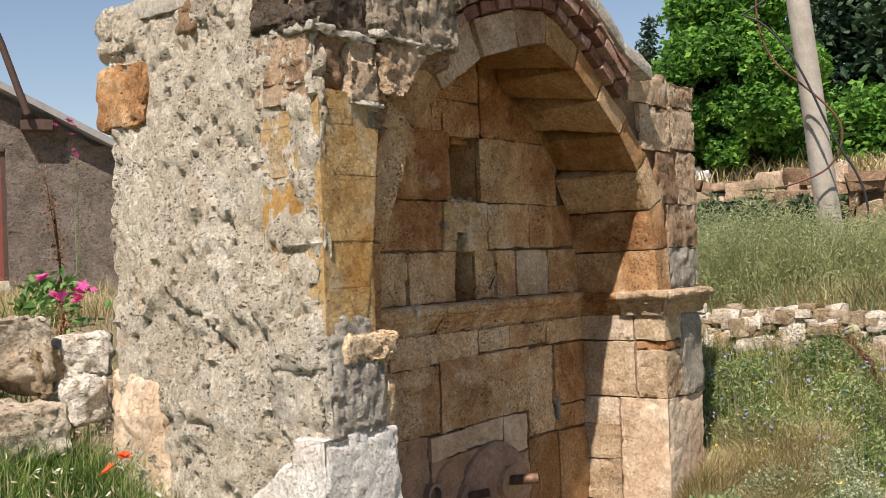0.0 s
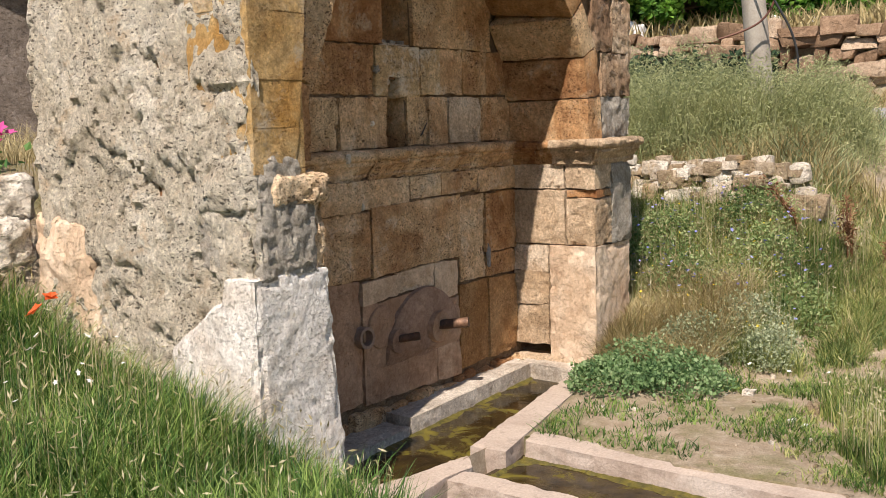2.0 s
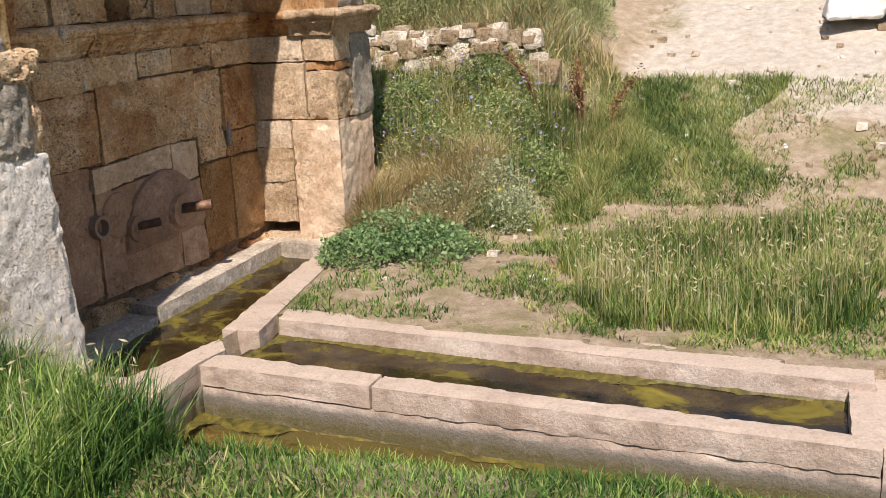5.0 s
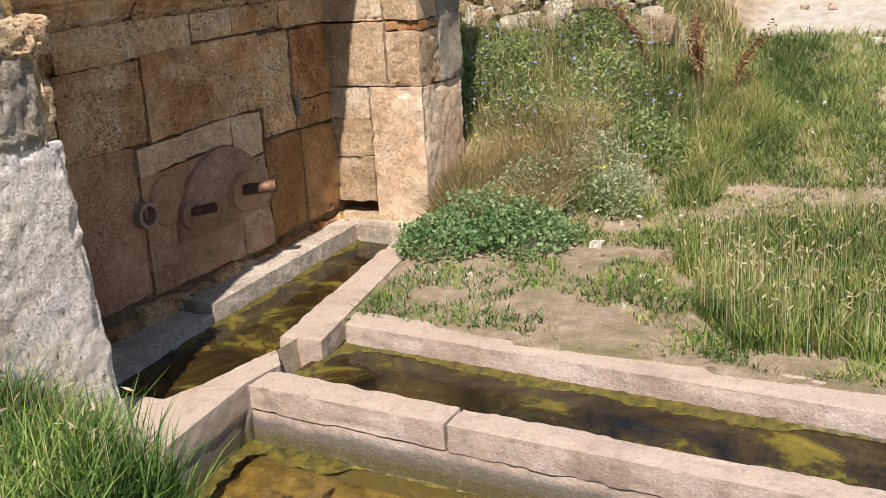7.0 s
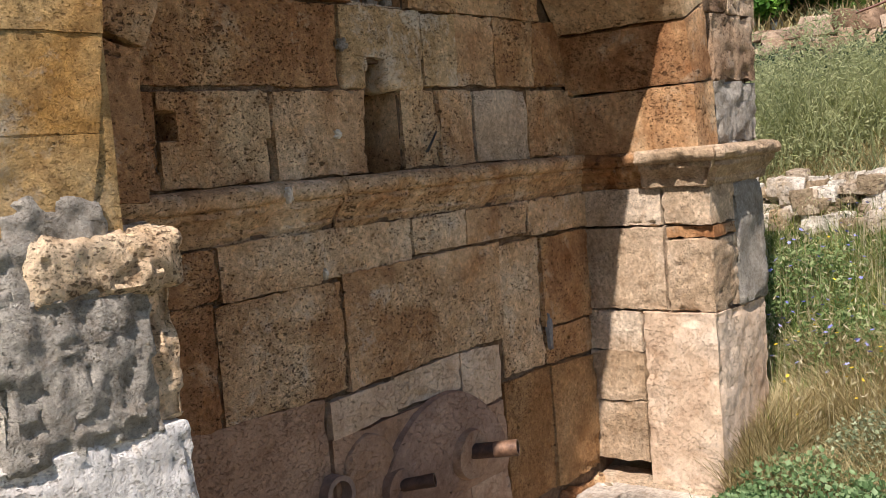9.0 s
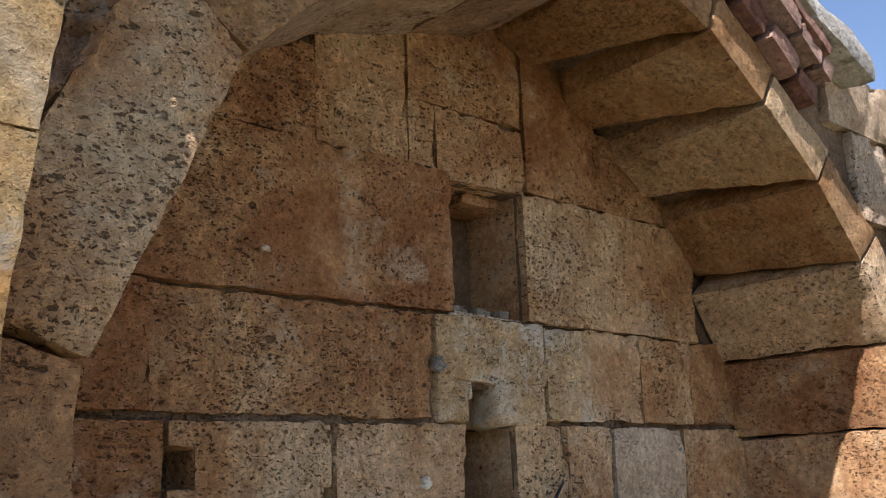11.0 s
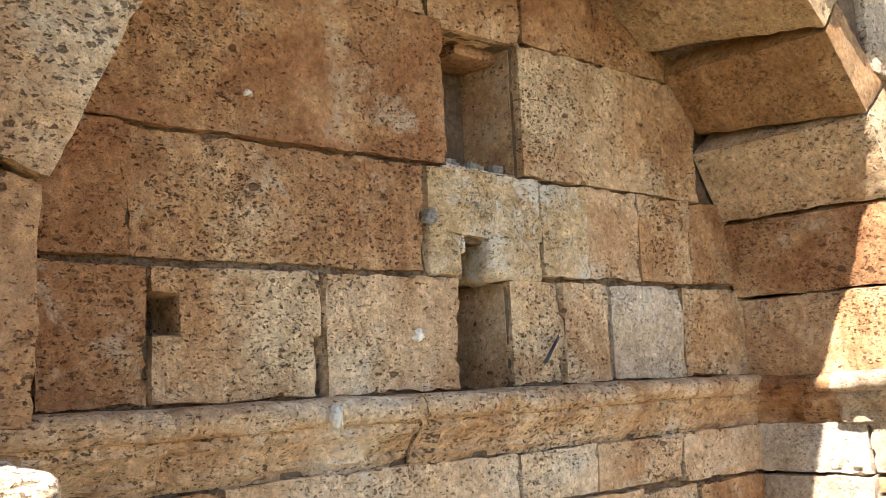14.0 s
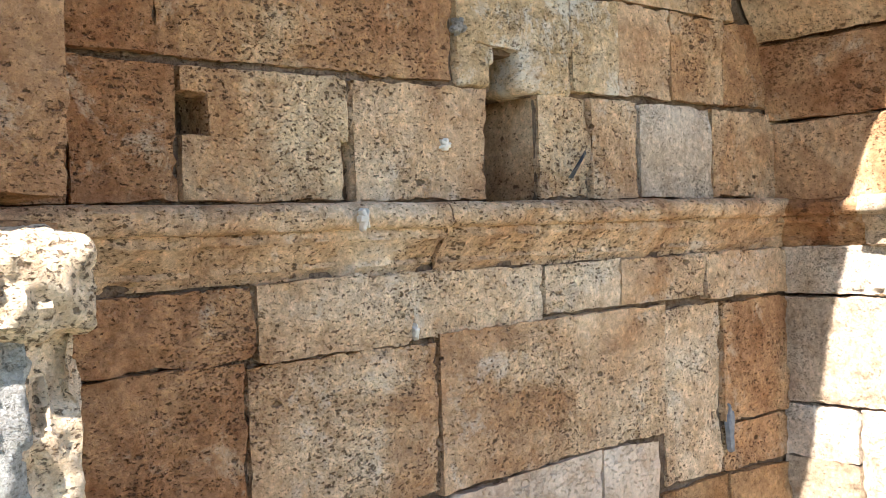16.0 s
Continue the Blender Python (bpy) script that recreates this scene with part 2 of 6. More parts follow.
LIME_STONE = stone_material("lime_streaked_stone", (0.50, 0.32, 0.15), (0.66, 0.46, 0.25), (0.76, 0.60, 0.40), pit=0.7, pit_scale=40, dirt=0.2, vary=0.0, lichen=(0.84, 0.74, 0.58), lich=(0.52, 0.62))
SLAB_PALE = stone_material("pale_slab", grain=0.42, dark=(0.50, 0.345, 0.23), mid=(0.63, 0.465, 0.32), light=(0.71, 0.57, 0.43), pit=0.12, pit_scale=26, dirt=0.12, vary=0.15, bump_d=0.004)
# high pit puts the crevice shade of the rough plaster into its colour
PLASTER = stone_material("lime_plaster", (0.56, 0.48, 0.36), (0.72, 0.64, 0.505), (0.84, 0.775, 0.65), pit=0.85, pit_scale=20, dirt=0.16, vary=0.06, bump_d=0.03, mottle=0.6, lichen=(0.70, 0.50, 0.30))
GREY_MORTAR = stone_material("grey_mortar", (0.33, 0.29, 0.235), (0.46, 0.415, 0.345), (0.58, 0.53, 0.45), pit=0.4, pit_scale=60, dirt=0.25, vary=0.1, bump_d=0.016)
DARK_RUBBLE = stone_material("dark_rubble", (0.13, 0.10, 0.075), (0.28, 0.22, 0.16), (0.44, 0.37, 0.28), pit=0.6, pit_scale=16, dirt=0.5, vary=0.6, bump_d=0.02)
MARBLE = stone_material("white_tooled_marble", grain=0.62, dark=(0.62, 0.54, 0.45), mid=(0.82, 0.775, 0.705), light=(0.86, 0.83, 0.78), pit=0.3, pit_scale=30, dirt=0.06, vary=0.05, bump_d=0.007, vein=0.10, mottle=0.35, lichen=(0.74, 0.62, 0.48))
MORTAR = stone_material("joint_mortar", (0.16, 0.10, 0.06), (0.25, 0.165, 0.10), (0.36, 0.26, 0.17), pit=0.3, dirt=0.3, vary=0.05)
ROOF_LIME = stone_material("roof_lime", (0.42, 0.38, 0.31), (0.56, 0.52, 0.44), (0.66, 0.62, 0.55), pit=0.2, pit_scale=14, dirt=0.3, vary=0.1)
BRICK = stone_material("pink_brick", (0.25, 0.12, 0.085), (0.38, 0.21, 0.155), (0.47, 0.30, 0.23), pit=0.2, pit_scale=30, dirt=0.35, vary=0.7)
ROCK = stone_material("limestone_rock", (0.33, 0.25, 0.16), (0.56, 0.47, 0.36), (0.74, 0.68, 0.58), pit=0.3, pit_scale=14, dirt=0.4, vary=0.7, lichen=(0.52, 0.36, 0.19))
DRYWALL = stone_material("dry_wall_stone", (0.22, 0.14, 0.085), (0.40, 0.27, 0.175), (0.54, 0.41, 0.29), pit=0.2, pit_scale=12, dirt=0.4, vary=0.8)


def concrete_material():
    """Pinkish cement that is grey and wet-stained on its upright faces near the water."""
    m, nt, bs = nodes_of("pink_cement")
    pos = world_pos(nt)
    big = tex_noise(nt, pos, 2.6, 7, 0.72)
    col = ramp(nt, big, [(0.36, (0.34, 0.258, 0.20)), (0.5, (0.47, 0.375, 0.305)), (0.64, (0.57, 0.485, 0.415))])
    sep = nt.nodes.new("ShaderNodeSeparateXYZ")
    nt.links.new(pos, sep.inputs[0])
    wob = arith(nt, "MULTIPLY", tex_noise(nt, pos, 9, 3), 0.05)
    low = arith(nt, "ADD", sep.outputs["Z"], wob)
    col = mix(nt, ramp(nt, arith(nt, "MULTIPLY", arith(nt, "ADD", low, 0.35), 2.0), [(0.44, grey(1)), (0.50, grey(0))]), col, (0.20, 0.18, 0.16))
    alg = arith(nt, "MULTIPLY", arith(nt, "ADD", low, 0.45), 2.0)
    col = mix(nt, ramp(nt, alg, [(0.52, grey(0.9)), (0.66, grey(0))]), col, (0.11, 0.095, 0.03))
    nz = nt.nodes.new("ShaderNodeSeparateXYZ")
    nt.links.new(nt.nodes.new("ShaderNodeNewGeometry").outputs["Normal"], nz.inputs[0])
    dust = arith(nt, "MULTIPLY", ramp(nt, nz.outputs["Z"], [(0.55, grey(0)), (0.9, grey(1))]), ramp(nt, big, [(0.3, grey(0.35)), (0.55, grey(0.9))]))
    col = mix(nt, dust, col, (0.50, 0.405, 0.325))
    fine = tex_noise(nt, pos, 70, 4, 0.7)
    col = mix(nt, 0.7, col, ramp(nt, fine, [(0.3, grey(0.7)), (0.7, grey(1.15))]), "MULTIPLY")
    spots = tex_noise(nt, pos, 14, 5, 0.75)
    col = mix(nt, ramp(nt, spots, [(0.54, grey(0)), (0.70, grey(0.65))]), col, (0.25, 0.20, 0.155))
    nt.links.new(col, bs.inputs["Base Color"])
    bs.inputs["Roughness"].default_value = 0.9
    bump(nt, bs, arith(nt, "ADD", fine, arith(nt, "MULTIPLY", spots, 1.4)), 0.8, 0.006)
    return m


CEMENT = concrete_material()
CEMENT_PALE = stone_material("pale_lime_cement", (0.36, 0.31, 0.25), (0.57, 0.50, 0.415), (0.70, 0.63, 0.54), pit=0.3, pit_scale=36, dirt=0.3, vary=0.1, bump_d=0.008)


def plain_material(name, a, b, scale=12.0, rough=0.8, bump_d=0.004, metal=0.0, fine=60.0):
    m, nt, bs = nodes_of(name)
    pos = world_pos(nt)
    n = tex_noise(nt, pos, scale, 5, 0.65, 0.3)
    col = ramp(nt, n, [(0.3, a), (0.7, b)])
    f = tex_noise(nt, pos, fine, 3, 0.7)
    col = mix(nt, 0.6, col, ramp(nt, f, [(0.3, grey(0.75)), (0.7, grey(1.15))]), "MULTIPLY")
    nt.links.new(col, bs.inputs["Base Color"])
    bs.inputs["Roughness"].default_value = rough
    bs.inputs["Metallic"].default_value = metal
    bump(nt, bs, f, 0.5, bump_d)
    return m


def leaf_material(name, dark, mid, light, trans=0.35, rough=0.6):
    """Leaves and blades: the tone varies from piece to piece, and light shines through."""
    m, nt, bs = nodes_of(name)
    geo = nt.nodes.new("ShaderNodeNewGeometry")
    rnd = geo.outputs["Random Per Island"]
    n = tex_noise(nt, geo.outputs["Position"], 2.2, 3)
    fac = arith(nt, "ADD", arith(nt, "MULTIPLY", rnd, 0.62), arith(nt, "SUBTRACT", arith(nt, "MULTIPLY", n, 1.5), 0.56))
    col = ramp(nt, fac, [(0.2, dark), (0.5, mid), (0.8, light)])
    nt.links.new(col, bs.inputs["Base Color"])
    bs.inputs["Roughness"].default_value = rough
    bs.inputs["Specular IOR Level"].default_value = 0.3
    tr = nt.nodes.new("ShaderNodeBsdfTranslucent")
    nt.links.new(col, tr.inputs["Color"])
    ms = nt.nodes.new("ShaderNodeMixShader")
    ms.inputs[0].default_value = trans
    nt.links.new(bs.outputs[0], ms.inputs[1])
    nt.links.new(tr.outputs[0], ms.inputs[2])
    nt.links.new(ms.outputs[0], nt.nodes["Material Output"].inputs["Surface"])
    return m


GRASS = leaf_material("green_grass", (0.030, 0.086, 0.018), (0.10, 0.205, 0.040), (0.30, 0.41, 0.105))
WEED_LEAF = leaf_material("green_weed_leaf", (0.10, 0.17, 0.055), (0.235, 0.33, 0.115), (0.45, 0.52, 0.24), 0.45)
WISP = leaf_material("wispy_shrub_stem", (0.27, 0.30, 0.14), (0.41, 0.44, 0.215), (0.56, 0.56, 0.31), 0.5)
GRASS_DRY = leaf_material("dry_grass", (0.250, 0.200, 0.088), (0.450, 0.362, 0.175), (0.650, 0.550, 0.312))
GRASS_MIX = leaf_material("yellowing_grass", (0.085, 0.135, 0.030), (0.25, 0.32, 0.085), (0.54, 0.51, 0.21), 0.42)
SEED_HEAD = leaf_material("barley_heads", (0.322, 0.276, 0.138), (0.506, 0.437, 0.253), (0.667, 0.598, 0.402))
SHRUB_LEAF = leaf_material("grey_green_shrub", (0.150, 0.195, 0.095), (0.285, 0.335, 0.17), (0.48, 0.52, 0.30))
MALLOW_LEAF = leaf_material("mallow_leaf", (0.085, 0.17, 0.065), (0.20, 0.325, 0.13), (0.34, 0.46, 0.23), 0.42)
SILVER_LEAF = leaf_material("silvery_weed", (0.168, 0.210, 0.112), (0.336, 0.392, 0.224), (0.588, 0.630, 0.420))
DOCK_LEAF = leaf_material("broad_leaf", (0.075, 0.180, 0.045), (0.135, 0.270, 0.075), (0.240, 0.375, 0.120), 0.3)
TREE_LEAF = leaf_material("tree_leaf", (0.040, 0.12, 0.018), (0.10, 0.255, 0.036), (0.25, 0.48, 0.080), 0.45)
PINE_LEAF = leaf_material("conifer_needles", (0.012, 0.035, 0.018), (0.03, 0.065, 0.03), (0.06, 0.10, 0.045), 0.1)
RUST_STALK = leaf_material("rust_dock", (0.12, 0.055, 0.028), (0.24, 0.115, 0.055), (0.38, 0.21, 0.11), 0.2)
YELLOW_PETAL = leaf_material("yellow_petal", (0.65, 0.45, 0.02), (0.75, 0.55, 0.03), (0.8, 0.62, 0.05), 0.2)
WHITE_PETAL = leaf_material("white_petal", (0.7, 0.7, 0.66), (0.78, 0.78, 0.74), (0.82, 0.82, 0.8), 0.2)
BLUE_PETAL = leaf_material("blue_petal", (0.15, 0.16, 0.45), (0.25, 0.26, 0.6), (0.4, 0.42, 0.7), 0.2)
PINK_PETAL = leaf_material("pink_petal", (0.6, 0.04, 0.2), (0.7, 0.08, 0.3), (0.75, 0.15, 0.4), 0.25)
POPPY_PETAL = leaf_material("poppy_petal", (0.6, 0.08, 0.02), (0.7, 0.13, 0.03), (0.75, 0.2, 0.05), 0.3)
BARK = plain_material("bark", (0.10, 0.08, 0.06), (0.20, 0.16, 0.12), 9, 0.95, 0.02)
POLE_WOOD = plain_material("weathered_pole_wood", (0.27, 0.235, 0.19), (0.43, 0.39, 0.33), 5, 0.85, 0.006)
CABLE = plain_material("black_cable", (0.015, 0.015, 0.016), (0.03, 0.03, 0.03), 9, 0.5, 0.001)
CABLE_RED = plain_material("red_brown_cable", (0.10, 0.035, 0.02), (0.16, 0.06, 0.035), 9, 0.5, 0.001)
IRON = plain_material("rusty_iron", (0.05, 0.03, 0.022), (0.15, 0.075, 0.045), 26, 0.7, 0.004, 0.35)
# lighter copy of the iron, with sunlight on the mouth in its colour
IRON_SUNLIT = plain_material("sunlit_pipe_mouth", (0.10, 0.05, 0.03), (0.30, 0.17, 0.10), 34, 0.6, 0.004, 0.3)
CLAY_PIPE = plain_material("clay_pipe", (0.22, 0.14, 0.10), (0.33, 0.23, 0.17), 20, 0.85, 0.004)
WHITE_STONE = plain_material("white_painted_stone", (0.66, 0.65, 0.62), (0.78, 0.77, 0.75), 6, 0.8, 0.004)
ASPHALT = plain_material("pale_asphalt", (0.27, 0.265, 0.255), (0.36, 0.355, 0.34), 3, 0.9, 0.004)
HOUSE_WALL = stone_material("house_render", (0.16, 0.13, 0.105), (0.24, 0.20, 0.165), (0.33, 0.28, 0.24), pit=0.4, pit_scale=9, dirt=0.4, vary=0.1, bump_d=0.04)
RED_DOOR = plain_material("red_door_paint", (0.16, 0.035, 0.025), (0.24, 0.06, 0.04), 5, 0.6, 0.003)
FASCIA = plain_material("grey_fascia", (0.22, 0.21, 0.20), (0.33, 0.32, 0.31), 5, 0.8, 0.004)
DARK_WOOD = plain_material("dark_wood", (0.05, 0.028, 0.02), (0.09, 0.05, 0.035), 7, 0.8, 0.004)
RUBBER = plain_material("tyre_rubber", (0.03, 0.03, 0.03), (0.10, 0.095, 0.085), 14, 0.8, 0.004)
FEATHER = plain_material("black_feather", (0.012, 0.012, 0.014), (0.03, 0.03, 0.033), 40, 0.5, 0.001)


def water_material():
    """Shallow still water, brown-green with drifting algae under the surface."""
    m, nt, bs = nodes_of("trough_water")
    pos = world_pos(nt)
    a = tex_noise(nt, pos, 3.6, 10, 0.70, 0.5)
    col = ramp(nt, a, [(0.40, (0.010, 0.008, 0.004)), (0.50, (0.030, 0.020, 0.007)), (0.585, (0.055, 0.040, 0.010)), (0.61, (0.115, 0.095, 0.016)), (0.76, (0.22, 0.18, 0.03))])
    nt.links.new(col, bs.inputs["Base Color"])
    nt.links.new(ramp(nt, a, [(0.54, grey(0.03)), (0.62, grey(0.6))]), bs.inputs["Roughness"])
    bs.inputs["IOR"].default_value = 1.33
    bump(nt, bs, tex_noise(nt, pos, 30, 3, 0.6), 0.25, 0.004)
    return m


WATER = water_material()


def clear_water_material():
    """Shallow clear water, a little amber; its bed shows."""
    m, nt, bs = nodes_of("pool_water")
    bs.inputs["Base Color"].default_value = (0.78, 0.66, 0.32, 1)
    bs.inputs["Transmission Weight"].default_value = 1.0
    bs.inputs["Roughness"].default_value = 0.02
    bs.inputs["IOR"].default_value = 1.33
    bump(nt, bs, tex_noise(nt, world_pos(nt), 24, 3, 0.6), 0.2, 0.004)
    return m


POOL_WATER = clear_water_material()
POOL_STONE = stone_material("algae_stone", (0.07, 0.055, 0.015), (0.17, 0.12, 0.05), (0.27, 0.20, 0.12), pit=0.1, dirt=0.3, vary=0.6)


def ground_material():
    m, nt, bs = nodes_of("ground_soil")
    pos = world_pos(nt)
    sep = nt.nodes.new("ShaderNodeSeparateXYZ")
    nt.links.new(pos, sep.inputs[0])
    n1 = tex_noise(nt, pos, 1.6, 6, 0.7, 0.4)
    n2 = tex_noise(nt, pos, 11, 5, 0.7)
    col = ramp(nt, n2, [(0.3, (0.33, 0.25, 0.165)), (0.55, (0.47, 0.375, 0.27)), (0.75, (0.58, 0.49, 0.38))])
    col = mix(nt, ramp(nt, n1, [(0.50, grey(0)), (0.64, grey(0.75))]), col, (0.20, 0.20, 0.075))
    # added thin turf on the unseen near bank, dark to cut bounce light
    near = arith(nt, "ADD", arith(nt, "MULTIPLY", sep.outputs["X"], -1.0), arith(nt, "MULTIPLY", n1, 0.8))
    col = mix(nt, ramp(nt, near, [(0.35, grey(0)), (0.75, grey(0.8))]), col, ramp(nt, n2, [(0.3, (0.10, 0.105, 0.04)), (0.7, (0.24, 0.21, 0.10))]))
    # pale limestone track up to the road
    dx = arith(nt, "ABSOLUTE", arith(nt, "SUBTRACT", sep.outputs["X"], 6.9))
    dy = arith(nt, "ABSOLUTE", arith(nt, "ADD", sep.outputs["Y"], 2.6))
    d = arith(nt, "MAXIMUM", arith(nt, "MULTIPLY", dx, 0.62), arith(nt, "MULTIPLY", dy, 0.8))
    d = arith(nt, "ADD", d, arith(nt, "MULTIPLY", arith(nt, "SUBTRACT", n1, 0.5), 1.2))
    col = mix(nt, ramp(nt, d, [(0.75, grey(1)), (1.0, grey(0))]), col, ramp(nt, n2, [(0.35, (0.50, 0.43, 0.34)), (0.65, (0.68, 0.63, 0.55))]))
    wet = arith(nt, "MULTIPLY", arith(nt, "ADD", sep.outputs["Z"], 0.45), 2.0)
    col = mix(nt, ramp(nt, wet, [(0.40, grey(1)), (0.52, grey(0))]), col, ramp(nt, n2, [(0.35, (0.075, 0.055, 0.014)), (0.52, (0.20, 0.145, 0.04)), (0.7, (0.33, 0.25, 0.10))]))
    fine = tex_noise(nt, pos, 90, 4, 0.75)
    col = mix(nt, 0.8, col, ramp(nt, fine, [(0.3, grey(0.6)), (0.7, grey(1.2))]), "MULTIPLY")
    nt.links.new(col, bs.inputs["Base Color"])
    bs.inputs["Roughness"].default_value = 0.97
    bs.inputs["Specular IOR Level"].default_value = 0.15
    bump(nt, bs, arith(nt, "ADD", fine, arith(nt, "MULTIPLY", n2, 1.2)), 0.8, 0.02)
    return m


GROUND = ground_material()


# ---- ground ----
def interp(x, pts):
    return np.interp(x, [p[0] for p in pts], [p[1] for p in pts])


def pool_left(y):
    """Where the grassy bank meets the water of the pool."""
    return interp(y, [(-9, 0.30), (-6, 0.45), (-2.2, 0.58), (-1.66, 0.50), (-1.1, 0.28), (-0.8, 0.14), (-0.3, 0.20)]) + 0.03 * np.sin(np.asarray(y, float) * 7)


def ground_height(x, y, rough=True):
    x, y = np.asarray(x, float), np.asarray(y, float)
    bank = interp(x, [(1.5, -0.04), (3.0, -0.03), (3.6, 0.10), (4.25, 0.34), (5.25, 0.86), (5.4, 1.12), (6.0, 1.30), (7.5, 1.46), (8.6, 1.45), (11.6, 1.60), (12.3, 1.75), (12.7, 2.75), (20, 3.05), (45, 4.2), (90, 5)])
    open_ = interp(x, [(1.5, -0.04), (3.2, -0.03), (4.0, 0.10), (5.0, 0.38), (6.0, 0.76), (7.0, 1.06), (8.0, 1.32), (8.6, 1.45), (11.6, 1.60), (12.3, 1.75), (12.7, 2.75), (20, 3.05), (45, 4.2), (90, 5)])
    k = sstep(-1.5, -0.5, y)
    right = bank * k + open_ * (1 - k)
    # rising ground behind the fountain
    right = np.maximum(right, sstep(1.3, 3.2, y) * 1.45)
    a = sstep(0.42, -0.3, x)
    crest = interp(y, [(-4.0, 0.05), (-2.2, 0.10), (-1.0, 0.18), (-0.45, 0.26), (-0.1, 0.40), (0.9, 0.62), (1.4, 0.82), (2.0, 1.22), (3.0, 1.42), (8.0, 1.7), (14, 1.85), (60, 3.0)])
    left = crest * a
    h = np.where(x < 0.6, np.maximum(left, np.where(y > 1.3, right, -0.04)), right)
    h = np.where((x < 0.42) & (y <= 1.3), left - 0.04 * (1 - a), h)
    if rough:
        p = np.stack([x, y, np.zeros_like(x)], -1).reshape(-1, 3)
        near = (0.02 * fnoise(p, 1.7, 3, 4) + 0.008 * fnoise(p, 9, 7, 2)).reshape(x.shape)
        h = h + near
    # ditch for the pool and the beds of the troughs
    line = 0.88 + (y + 0.3) * 0.06
    pool = (0.55 * sstep(-0.38, -0.04, x - pool_left(y)) + 0.45 * sstep(-0.05, 0.08, x - pool_left(y))) * (x < line + 0.02) * sstep(-0.30, -0.36, y) * (y > -9)
    h = h * (1 - pool) + (-0.40) * pool
    bed = ((x > line - 0.02) & (x < line + 0.72) & (y < -0.28) & (y > -6.2)) | ((x > 0.42) & (x < 3.0) & (y > -0.22 + (x - 1.34) * 0.13) & (y < 0.7)) | ((x > 0.42) & (x < 0.92) & (y > -0.34) & (y < 0.7))
    return np.where(bed, -0.42, h)


def axis(core0, core1, step, far0, far1):
    core = np.arange(core0, core1, step)
    lo, hi, s = [], [], step
    v = core0
    while v > far0:
        s *= 1.22
        v -= s
        lo.append(v)
    s, v = step, core[-1]
    while v < far1:
        s *= 1.22
        v += s
        hi.append(v)
    return np.array(lo[::-1] + core.tolist() + hi)


gx, gy = axis(-2.5, 8.8, 0.05, -400, 600), axis(-5.2, 2.6, 0.05, -400, 600)
GX, GY = np.meshgrid(gx, gy)
GZ = ground_height(GX, GY)
nxx = len(gx)
quads = [(j * nxx + i, j * nxx + i + 1, (j + 1) * nxx + i + 1, (j + 1) * nxx + i) for j in range(len(gy) - 1) for i in range(nxx - 1)]
ground = mesh_object("ground", np.stack([GX, GY, GZ], -1).reshape(-1, 3), quads, GROUND)
tagged(ground, "sloping dry soil with sparse grass and a pale limestone track", "ground", kind="structure")

# ---- the fountain ----
fountain = group_empty("fountain", (0, 0, 0))
tagged(fountain, "old travertine wall fountain with pointed arch niche and crumbling plaster", "fountain")

YB = 0.605  # niche back wall
niche = group_empty("niche_wall", (0, 0, 0))
niche.parent = fountain


def backing(boxes):
    """Mortar behind the blocks, as slabs round the recesses."""
    x0, x1, y0, y1, z0, z1 = 0.3, 3.4, YB + 0.024, YB + 0.5, -0.4, 3.05
    zs = sorted({z0, z1, *[b[2] for b in boxes], *[b[3] for b in boxes]})
    for za, zb in zip(zs[:-1], zs[1:]):
        cut = sorted((b[0], b[1], b[4]) for b in boxes if b[2] < zb and b[3] > za)
        x, spans = x0, []
        for c0, c1, dep in cut:
            spans += [(x, c0, 0), (c0, c1, dep)]
            x = c1
        for a, b, dep in spans + [(x, x1, 0)]:
            hexa("backing", box8(a, b, y0 + dep, y1, za, zb), MORTAR, niche, res=0.5, r=0.001, amp=0.0)


backing([(1.765, 1.965, 1.50, 1.80, 0.20), (1.745, 2.035, 2.10, 2.475, 0.20), (1.80, 1.90, 1.80, 1.90, 0.14), (0.90, 0.99, 1.655, 1.77, 0.10), (1.30, 1.345, 1.52, 1.66, 0.06)])


def wall_stone(x0, x1, z0, z1, mat=None, proud=0.0, depth=0.14, z0b=None, z1b=None, parent=None, name="stone", gap=0.001, **kw):
    """A block of the niche wall; z0b and z1b are the heights at its far end, where a joint slopes."""
    mat = mat or TRAV
    z0b, z1b = (z0 if z0b is None else z0b), (z1 if z1b is None else z1b)
    rnd = random.Random(round(x0 * 1000 + z0 * 77))
    y = YB - proud + rnd.uniform(-0.008, 0.008)
    j = lambda: rnd.uniform(-0.0025, 0.0025)
    c = [(x0 + gap + j(), y, z0 + gap + j()), (x1 - gap + j(), y, z0b + gap + j()), (x0 + gap, y + depth, z0 + gap), (x1 - gap, y + depth, z0b + gap),
         (x0 + gap + j(), y + j(), z1 - gap + j()), (x1 - gap + j(), y + j(), z1b - gap + j()), (x0 + gap, y + depth, z1 - gap), (x1 - gap, y + depth, z1b - gap)]
    opt = dict(res=0.013, r=0.003, amp=0.007, freq=9, pits=0.008, grit=0.0045, chip=0.006, skip=((1, 1),))
    opt.update(kw)
    return hexa(name, c, mat, parent or niche, **opt)


